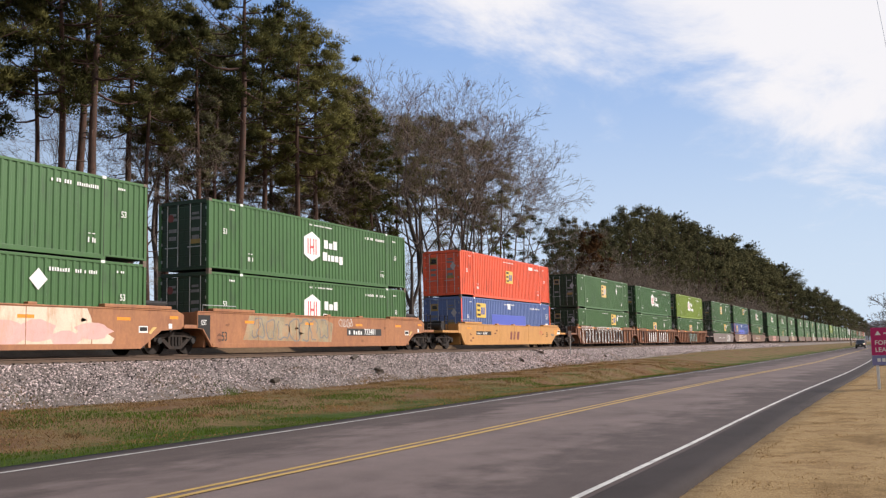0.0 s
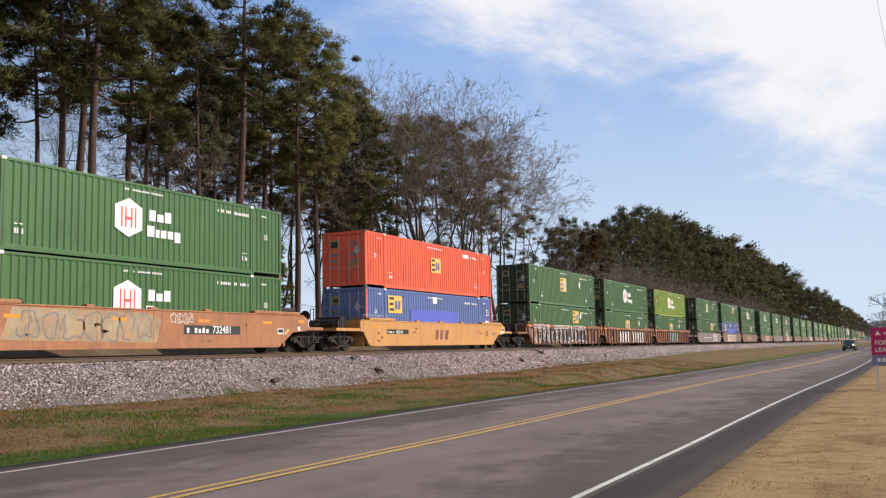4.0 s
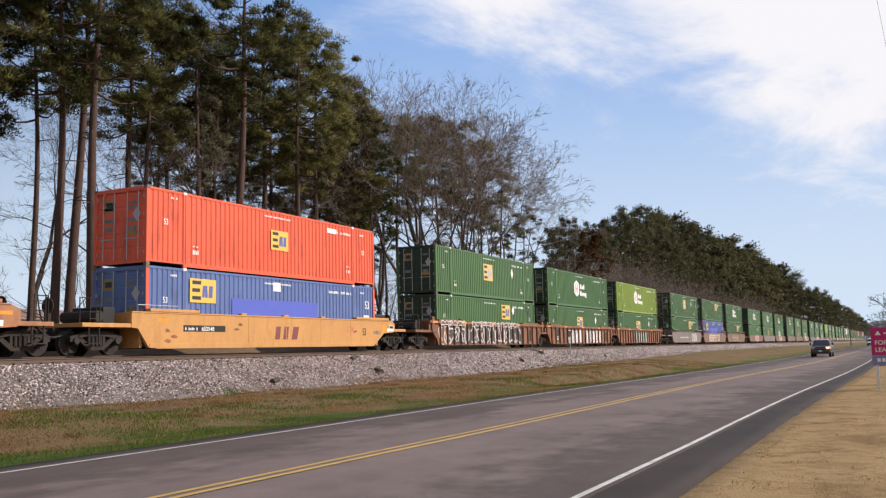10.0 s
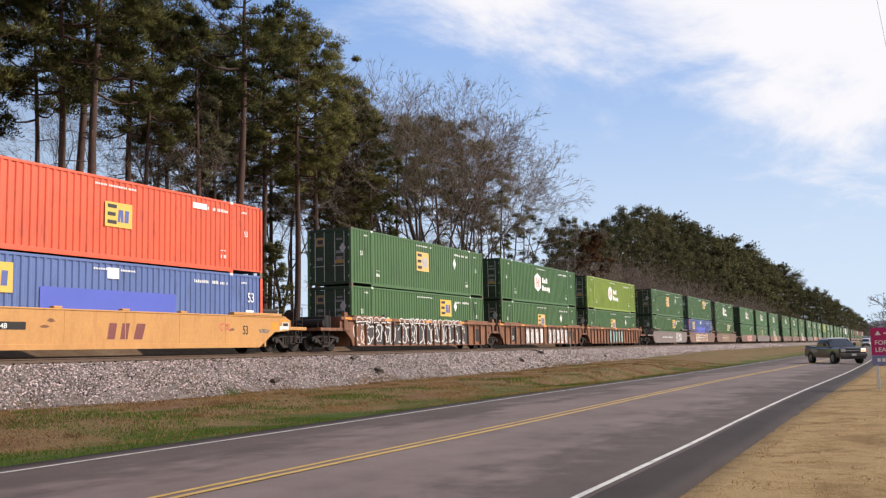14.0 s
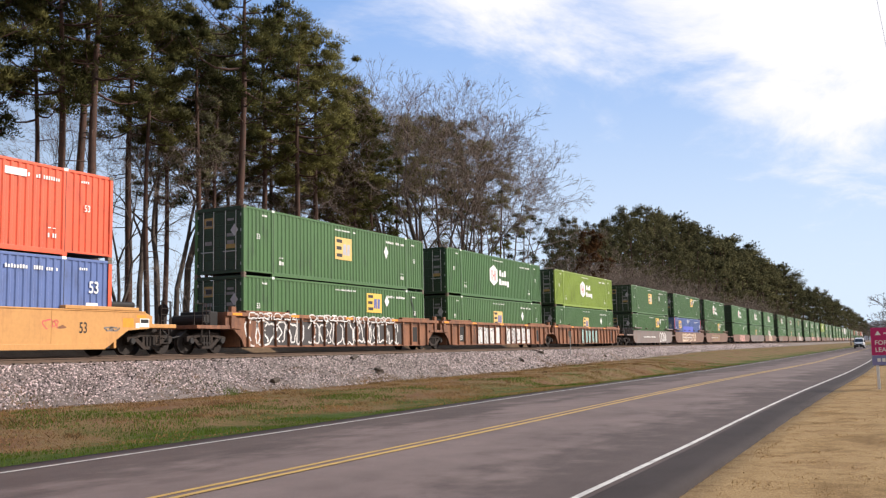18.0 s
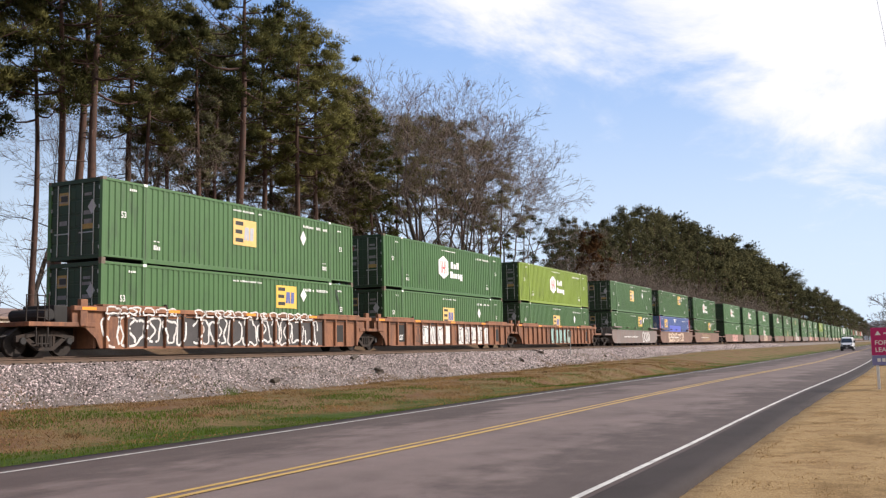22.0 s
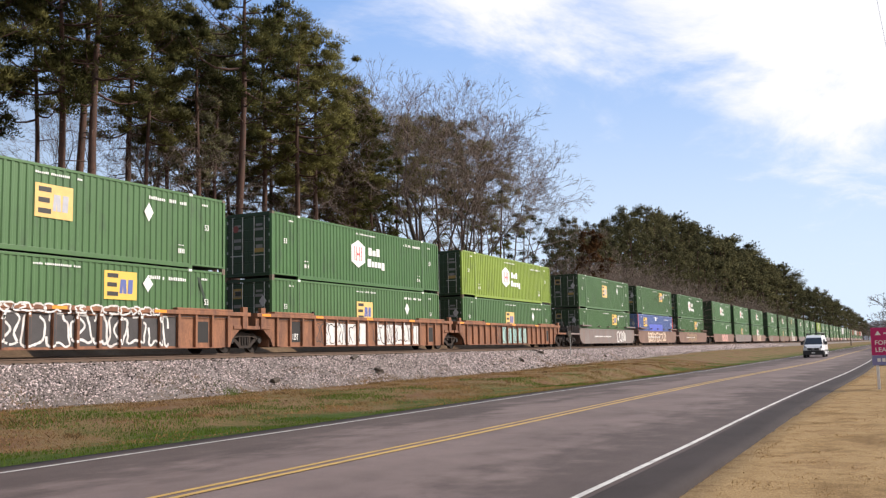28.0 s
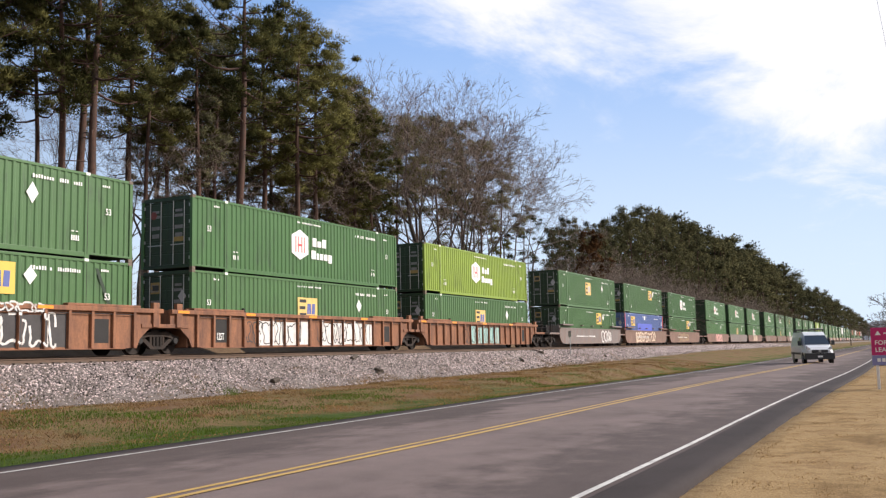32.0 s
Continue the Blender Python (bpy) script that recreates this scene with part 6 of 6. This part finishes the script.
def build_pickup():
    v = thing("pickup_truck", pose(-7.3, 200, 0), "dark grey extended-cab pickup truck with a lit headlamp", "pickup truck")
    section_body([(-2.9, 0.88, 0.84, 0.52, 1.08), (-2.75, 0.95, 0.90, 0.45, 1.15), (-1.5, 0.98, 0.90, 0.42, 1.17), (-1.2, 0.98, 0.92, 0.42, 1.20), (0.6, 0.98, 0.93, 0.42, 1.20), (0.75, 0.98, 0.95, 0.45, 1.22), (2.75, 0.98, 0.95, 0.5, 1.24), (2.82, 0.96, 0.93, 0.55, 1.22)], "body", "truck_paint", v)
    section_body([(-1.35, 0.90, 0.86, 1.16, 1.22), (-0.75, 0.88, 0.74, 1.17, 1.74), (-0.3, 0.88, 0.72, 1.17, 1.83), (0.5, 0.88, 0.72, 1.17, 1.82), (0.78, 0.88, 0.74, 1.17, 1.72), (0.9, 0.88, 0.84, 1.17, 1.22)], "cab", "truck_paint", v)
    part("windscreen", Geo().add([(-0.78, -1.30, 1.24), (0.78, -1.30, 1.24), (0.64, -0.78, 1.71), (-0.64, -0.78, 1.71), (-0.78, -1.26, 1.22), (0.78, -1.26, 1.22), (0.64, -0.74, 1.69), (-0.64, -0.74, 1.69)], [(0, 1, 2, 3), (4, 7, 6, 5), (0, 4, 5, 1), (1, 5, 6, 2), (2, 6, 7, 3), (3, 7, 4, 0)]), "glass", v, "dark tinted windscreen")
    for s in (-1, 1):
        part("side_window", Geo().add([(s * 0.900, -1.0, 1.26), (s * 0.900, 0.72, 1.26), (s * 0.775, 0.6, 1.68), (s * 0.775, -0.62, 1.68), (s * 0.88, -1.0, 1.26), (s * 0.88, 0.72, 1.26), (s * 0.755, 0.6, 1.68), (s * 0.755, -0.62, 1.68)],
                                      [(0, 1, 2, 3), (4, 7, 6, 5), (0, 4, 5, 1), (1, 5, 6, 2), (2, 6, 7, 3), (3, 7, 4, 0)]), "glass", v)
        part("headlight", Geo().box(s * 0.70 - 0.16, s * 0.70 + 0.16, -2.93, -2.70, 0.82, 1.04, 0.03), "headlight" if s > 0 else "lamp_off", v, "lit headlamp" if s > 0 else "")
        part("mirror", Geo().box(min(s * 0.99, s * 1.17), max(s * 0.99, s * 1.17), -0.95, -0.83, 1.22, 1.45, 0.03), "plastic", v)
        part("wheel_arch", Geo().disc((s * 0.96, -1.85, 0.42), 0.47, "x", 0.06, 24), "plastic", v)
        part("wheel_arch", Geo().disc((s * 0.96, 1.75, 0.42), 0.47, "x", 0.06, 24), "plastic", v)
        part("door_handle", Geo().box(min(s * 0.975, s * 1.0), max(s * 0.975, s * 1.0), 0.15, 0.35, 1.0, 1.05), "plastic", v)
    part("grille", Geo().box(-0.50, 0.50, -2.95, -2.80, 0.74, 1.06, 0.03), "plastic", v)
    part("turn_signal", Geo().box(0.87, 0.96, -2.80, -2.60, 0.80, 0.98, 0.02), glow("lit amber indicator", (1.0, 0.32, 0.06), 0.9), v, "lit amber indicator")
    part("grille_surround", Geo().box(-0.54, 0.54, -2.945, -2.86, 1.055, 1.09, 0.01), "chrome", v)
    part("grille_bar", Geo().box(-0.8, 0.8, -2.965, -2.945, 0.885, 0.935), "chrome", v)
    part("front_bumper", Geo().box(-0.93, 0.93, -3.02, -2.80, 0.46, 0.72, 0.05), "truck_paint", v, "dark painted bumper")
    part("lower_valance", Geo().box(-0.85, 0.85, -2.95, -2.75, 0.33, 0.5, 0.03), "plastic", v)
    part("rear_bumper", Geo().box(-0.93, 0.93, 2.80, 2.96, 0.5, 0.70, 0.04), "plastic", v)
    part("bed_rail", Geo().box(-0.97, -0.80, 0.95, 2.78, 1.225, 1.28, 0.02), "plastic", v)
    part("bed_rail", Geo().box(0.80, 0.97, 0.95, 2.78, 1.225, 1.28, 0.02), "plastic", v)
    part("plate_bar", Geo().box(-0.16, 0.16, -3.03, -3.02, 0.56, 0.68), "white", v)
    ws = [wheel(v, sx * 0.86, y, 0.39, 0.26, sx) for sx in (-1, 1) for y in (-1.85, 1.75)]
    return v, ws


def build_van():
    v = thing("delivery_van", pose(-7.3, 300, 0), "white high-roofed delivery van with a roof rack", "van")
    section_body([(-2.85, 0.80, 0.72, 0.40, 0.95), (-2.6, 0.96, 0.85, 0.32, 1.16), (-2.05, 1.0, 0.92, 0.30, 1.32), (-1.15, 1.02, 0.80, 0.30, 2.06), (-0.85, 1.02, 0.82, 0.30, 2.20), (-0.4, 1.02, 0.84, 0.30, 2.27), (2.7, 1.02, 0.86, 0.30, 2.27), (2.85, 1.0, 0.84, 0.35, 2.22)], "body", "van_paint", v)
    part("windscreen", Geo().add([(-0.86, -2.10, 1.34), (0.86, -2.10, 1.34), (0.70, -1.24, 1.99), (-0.70, -1.24, 1.99), (-0.86, -2.04, 1.32), (0.86, -2.04, 1.32), (0.70, -1.18, 1.97), (-0.70, -1.18, 1.97)], [(0, 1, 2, 3), (4, 7, 6, 5), (0, 4, 5, 1), (1, 5, 6, 2), (2, 6, 7, 3), (3, 7, 4, 0)]), "glass", v, "dark windscreen")
    for s in (-1, 1):
        part("side_window", Geo().add([(s * 1.035, -1.75, 1.32), (s * 1.035, -0.55, 1.32), (s * 0.955, -0.55, 1.84), (s * 0.955, -1.2, 1.84), (s * 1.01, -1.75, 1.32), (s * 1.01, -0.55, 1.32), (s * 0.93, -0.55, 1.84), (s * 0.93, -1.2, 1.84)],
                                      [(0, 1, 2, 3), (4, 7, 6, 5), (0, 4, 5, 1), (1, 5, 6, 2), (2, 6, 7, 3), (3, 7, 4, 0)]), "glass", v)
        part("headlight", Geo().prism([(s * 0.86, 0.98), (s * 0.58, 0.92), (s * 0.62, 1.06), (s * 0.84, 1.22)], "y", -2.80, -2.5), "lamp_off", v)
        part("mirror", Geo().box(min(s * 1.04, s * 1.26), max(s * 1.04, s * 1.26), -1.75, -1.62, 1.28, 1.62, 0.04), "plastic", v)
        part("side_rub_strip", Geo().box(min(s * 1.0, s * 1.04), max(s * 1.0, s * 1.04), -1.2, 2.6, 0.62, 0.76, 0.01), "plastic", v)
        part("wheel_arch", Geo().disc((s * 1.0, -1.9, 0.36), 0.42, "x", 0.05, 24), "plastic", v)
        part("wheel_arch", Geo().disc((s * 1.0, 1.75, 0.36), 0.42, "x", 0.05, 24), "plastic", v)
        part("rack_rail", Geo().tube([(s * 0.78, -0.6, 2.45), (s * 0.78, 2.6, 2.45)], 0.025, 6), "plastic", v)
    part("front_bumper", Geo().prism([(-0.99, 0.28), (0.99, 0.28), (0.97, 0.72), (-0.97, 0.72)], "y", -2.93, -2.45), "plastic", v, "black plastic bumper")
    part("grille", Geo().box(-0.55, 0.55, -2.88, -2.75, 0.74, 0.96, 0.02), "plastic", v)
    part("emblem", Geo().disc((0, -2.9, 0.86), 0.10, "y", 0.03, 16), "chrome", v)
    for y in (-0.5, 0.5, 1.5, 2.5):
        part("rack_bar", Geo().box(-0.82, 0.82, y - 0.03, y + 0.03, 2.39, 2.44), "plastic", v)
        for s in (-1, 1):
            part("rack_foot", Geo().box(s * 0.74 - 0.03, s * 0.74 + 0.03, y - 0.03, y + 0.03, 2.21, 2.389), "plastic", v)
    part("ladder", Geo().box(0.25, 0.6, -0.6, 2.6, 2.441, 2.51, 0.01), "galv", v, "grey ladder on the rack")
    part("plate_bar", Geo().box(-0.16, 0.16, -2.94, -2.93, 0.42, 0.54), "white", v)
    ws = [wheel(v, sx * 0.88, y, 0.35, 0.23, sx) for sx in (-1, 1) for y in (-1.9, 1.75)]
    return v, ws


PICKUP, VAN = build_pickup(), build_van()


# ---------------------------------------------------------------- loose ground cover
def build_stones():
    rng = np.random.default_rng(5)
    n = 105000
    y = 12 + 190 * rng.random(n) ** 1.35
    u = rng.random(n)
    x = -23.72 + u * 3.35
    t = np.array([toe_height(v) for v in y])
    z = RAIL - 0.23 - np.maximum(0.0, x + 23.2) * (1.02 - (t - 0.06)) / 2.3
    edge = np.array([noise.noise((0.0, v * 0.45, 2.0)) + 0.5 * noise.noise((0.0, v * 1.7, 9.0)) for v in y])
    keep = x < -21.35 + 0.5 * edge + 1.0 * rng.random(n) ** 2
    x, y, z = x[keep], y[keep], z[keep]
    z += np.array([0.07 * noise.noise((a * 1.3, b * 1.1, 7)) if a > -23.2 else 0.0 for a, b in zip(x, y)])
    n = len(x)
    s = rng.uniform(0.018, 0.045, n) * (1 + (y > 45) * 0.35 + (y > 90) * 0.6)
    octa = np.array([(1, 0, -0.2), (-1, 0, -0.2), (0, 1, -0.2), (0, -1, -0.2), (0.1, 0, 0.9)], float)
    tri = np.array([(0, 2, 4), (2, 1, 4), (1, 3, 4), (3, 0, 4)])
    V = octa[None] * rng.uniform(0.6, 1.25, (n, 5, 1)) * s[:, None, None]
    a, b = rng.uniform(0, 6.28, n), rng.uniform(-0.8, 0.8, n)
    ca, sa, cb, sb = np.cos(a), np.sin(a), np.cos(b), np.sin(b)
    X = V[..., 0] * ca[:, None] - V[..., 1] * sa[:, None]
    Y = V[..., 0] * sa[:, None] + V[..., 1] * ca[:, None]
    Y2, Z2 = Y * cb[:, None] - V[..., 2] * sb[:, None], Y * sb[:, None] + V[..., 2] * cb[:, None]
    V = np.stack([X + x[:, None], Y2 + y[:, None], Z2 + z[:, None] + 0.015], -1).reshape(-1, 3)
    F = (tri[None] + np.arange(n)[:, None, None] * 5).reshape(-1, 3)
    tagged(new("ballast_stones", quick_mesh("ballast_stones", V, F, M["stone"])), "loose grey crushed stones on the railway bank", "gravel", kind="stuff")


def blades(name, x, y, h, w, mat, label, rng, lean=0.5):
    n = len(x)
    z = np.array([max(ground_height(a, b), RAIL - 0.23 - max(0.0, a + 23.2) * (1.02 - (toe_height(b) - 0.06)) / 2.3 if a < -20.6 else -9.0) for a, b in zip(x, y)])
    az = rng.uniform(0, 6.28, n)
    d = np.stack([np.cos(az), np.sin(az), np.zeros(n)], 1)
    s = np.stack([-np.sin(az + rng.normal(size=n)), np.cos(az), np.zeros(n)], 1)
    o = np.stack([x, y, z - 0.01], 1)
    k = (rng.random(n) * lean)[:, None]
    mid = o + d * k * h[:, None] * 0.4 + np.array([0, 0, 1]) * h[:, None] * 0.6
    tip = o + d * k * h[:, None] * 1.1 + np.array([0, 0, 1]) * h[:, None]
    V = np.stack([o - s * w, o + s * w, mid + s * w * 0.7, tip], 1).reshape(-1, 3)
    F = np.arange(n)[:, None] * 4 + np.array([[0, 1, 2, 3]])
    tagged(new(name, quick_mesh(name, V, F, M[mat])), label, "grass", kind="stuff")


M["grass_green"] = leafy("green winter grass", (0.080, 0.135, 0.024), 0.4, 0.4)
M["grass_dry"] = leafy("dry brown grass", (0.225, 0.155, 0.080), 0.4, 0.45)
M["grass_tan"] = leafy("dormant tan lawn grass", (0.35, 0.236, 0.114), 0.25, 0.30)


def build_grass():
    rng = np.random.default_rng(8)
    n = 150000
    y = 5 + 75 * rng.random(n) ** 1.6
    x = -10.55 - 10.55 * rng.random(n) ** 1.15
    up = rng.random(n) < 0.09
    x = np.where(up, -20.9 - 1.5 * rng.random(n) ** 1.5, x)
    g = np.array([noise.noise((a * 0.28, b * 0.22, 11.0)) + 0.5 * noise.noise((a * 1.1, b * 0.9, 5.0)) for a, b in zip(x, y)])
    near = np.clip((-10.5 - x) / 9, 0, 1)
    green = g * 1.4 + rng.normal(size=n) * 0.12 > -0.46 + near * 0.66 + np.clip((y - 14) / 40, 0, 0.5)
    h = rng.uniform(0.025, 0.07, n) * (1 + 0.6 * np.clip(g, -1, 1))
    thin = np.array([noise.noise((a * 0.6, b * 0.45, 31.0)) for a, b in zip(x, y)])
    h = h * (1 + 0.9 * np.clip(thin, -0.8, 0.8))
    keep = (~up | (g > 0.02)) & (thin + rng.normal(size=n) * 0.15 > -0.22) & (x < -10.6 - 0.95 * np.clip((y - 35) / 45, 0, 1))
    x, y, h, green = x[keep], y[keep], h[keep], green[keep]
    blades("grass_green_tufts", x[green], y[green], h[green], 0.008, "grass_green", "short green winter grass along the verge", rng)
    dry = ~green
    blades("grass_dry_tufts", x[dry], y[dry], h[dry] * 1.1, 0.007, "grass_dry", "dry brown grass on the bank", rng, 1.6)
    cx, cy = rng.uniform(-21.6, -14, 260), 10 + 62 * rng.random(260) ** 1.3
    x, y = np.repeat(cx, 45), np.repeat(cy, 45)
    r_ = np.repeat(rng.uniform(0.10, 0.40, 260), 45)
    x, y = x + rng.normal(size=len(x)) * r_, y + rng.normal(size=len(y)) * r_ * 1.6
    h = np.repeat(rng.uniform(0.05, 0.12, 260), 45) * rng.uniform(0.5, 1.2, len(x))
    blades("weed_clumps", x, y, h, 0.009, "grass_dry", "taller dry brown weeds along the bank", rng, 1.3)
    n = 60000
    y = 5.5 + 40 * rng.random(n) ** 2.0
    x = -1.95 + 0.33 * np.clip((y - 15) / 35, 0, 1) + 5.5 * rng.random(n) ** 1.3
    blades("lawn_grass", x, y, rng.uniform(0.008, 0.020, n), 0.005, "grass_tan", "dormant tan mown grass", rng, 1.2)


build_stones()
build_grass()


# ---------------------------------------------------------------- what moves
def run(t):
    """Metres that the slowing train has rolled after t seconds."""
    return 2.99022 * t - 0.0384186 * t ** 2 + 0.000698747 * t ** 3 - 0.0000121092 * t ** 4 + 0.24 * ease(9, 14.5, t)


PICKUP_WAY = [(0, -7.7, 218, 0), (2, -7.7, 193, 0), (4, -7.7, 169, 0), (6, -7.65, 148.5, 0), (8, -7.6, 128.5, 0), (9, -7.55, 118, 0), (10, -7.5, 106.5, 0), (11, -7.45, 94.0, 0), (12, -7.3, 83.2, 0), (12.5, -7.0, 79.4, 2),
              (13, -6.5, 76.8, 7), (13.3, -5.95, 75.4, 12), (13.6, -5.35, 74.1, 18), (13.9, -4.6, 72.9, 25), (14.1, -4.05, 72.1, 31), (14.3, -3.45, 71.4, 38), (14.5, -2.75, 70.8, 45), (15.2, 0.6, 69.4, 68), (16.2, 6.5, 69.0, 88), (18, 18.0, 69.2, 90), (20, 31.0, 69.2, 90), (22, 41.0, 69.2, 90), (24, 45.0, 69.2, 90), (32, 45.0, 69.2, 90)]
VAN_WAY = [(0, -8.1, 408, 0), (4, -8.1, 369, 0), (8, -8.1, 329, 0), (12, -8.1, 286, 0), (16.5, -8.0, 236.5, 0), (18, -8.0, 219, 0), (20, -8.0, 194, 0), (22, -8.0, 169.5, 0), (24, -8.0, 146.5, 0), (25.5, -8.0, 130.0, 0), (27.5, -8.0, 109.5, 0),
           (28.5, -8.0, 98.8, 0), (29.5, -7.95, 89.5, 0), (30.3, -7.75, 83.8, 1), (30.8, -7.5, 80.7, 2), (31.1, -7.25, 79.0, 3.5), (31.4, -6.9, 77.3, 6), (31.7, -6.45, 75.7, 10), (32, -5.95, 74.2, 15)]


def drive(vehicle, way):
    veh, wheels = vehicle
    ts = [w[0] for w in way]
    rows = [(t, pose(x, y, road_z(min(x, -2.0), y) + 0.004, 0, 0, a)) for t, x, y, a in way]
    walk(veh, rows)
    # the wheels roll with the road
    fine = np.arange(0, 32.0001, 1 / FPS)
    px, py = np.interp(fine, ts, [w[1] for w in way]), np.interp(fine, ts, [w[2] for w in way])
    step = np.hypot(np.diff(px), np.diff(py))
    roll = np.concatenate([[0], np.cumsum(step)])
    for hub, x, y, r in wheels:
        rows, last = [(0.0, Matrix.Translation((x, y, r)))], 0.0
        for i, t in enumerate(fine[1:], 1):
            if (roll[i] - last) / r > 0.5 or i == len(fine) - 1:
                rows.append((float(t), Matrix.Translation((x, y, r)) @ Matrix.Rotation((roll[i] / r) % math.tau, 4, "X")))
                last = roll[i]
        walk(hub, rows)


def motions():
    times = [i * 1.0 for i in range(33)]
    for ob, y, z in TRAIN:
        walk(ob, [(t, pose(-24.08, y - run(t), RAIL + z)) for t in times])
    for ws, s in WHEELSETS:
        walk(ws, [(k * 0.2, Matrix.Translation((TRACK_X + 24.08, s, 0.35)) @ Matrix.Rotation((run(k * 0.2) / 0.42) % math.tau, 4, "X")) for k in range(161)])
    drive(PICKUP, PICKUP_WAY)
    drive(VAN, VAN_WAY)


motions()
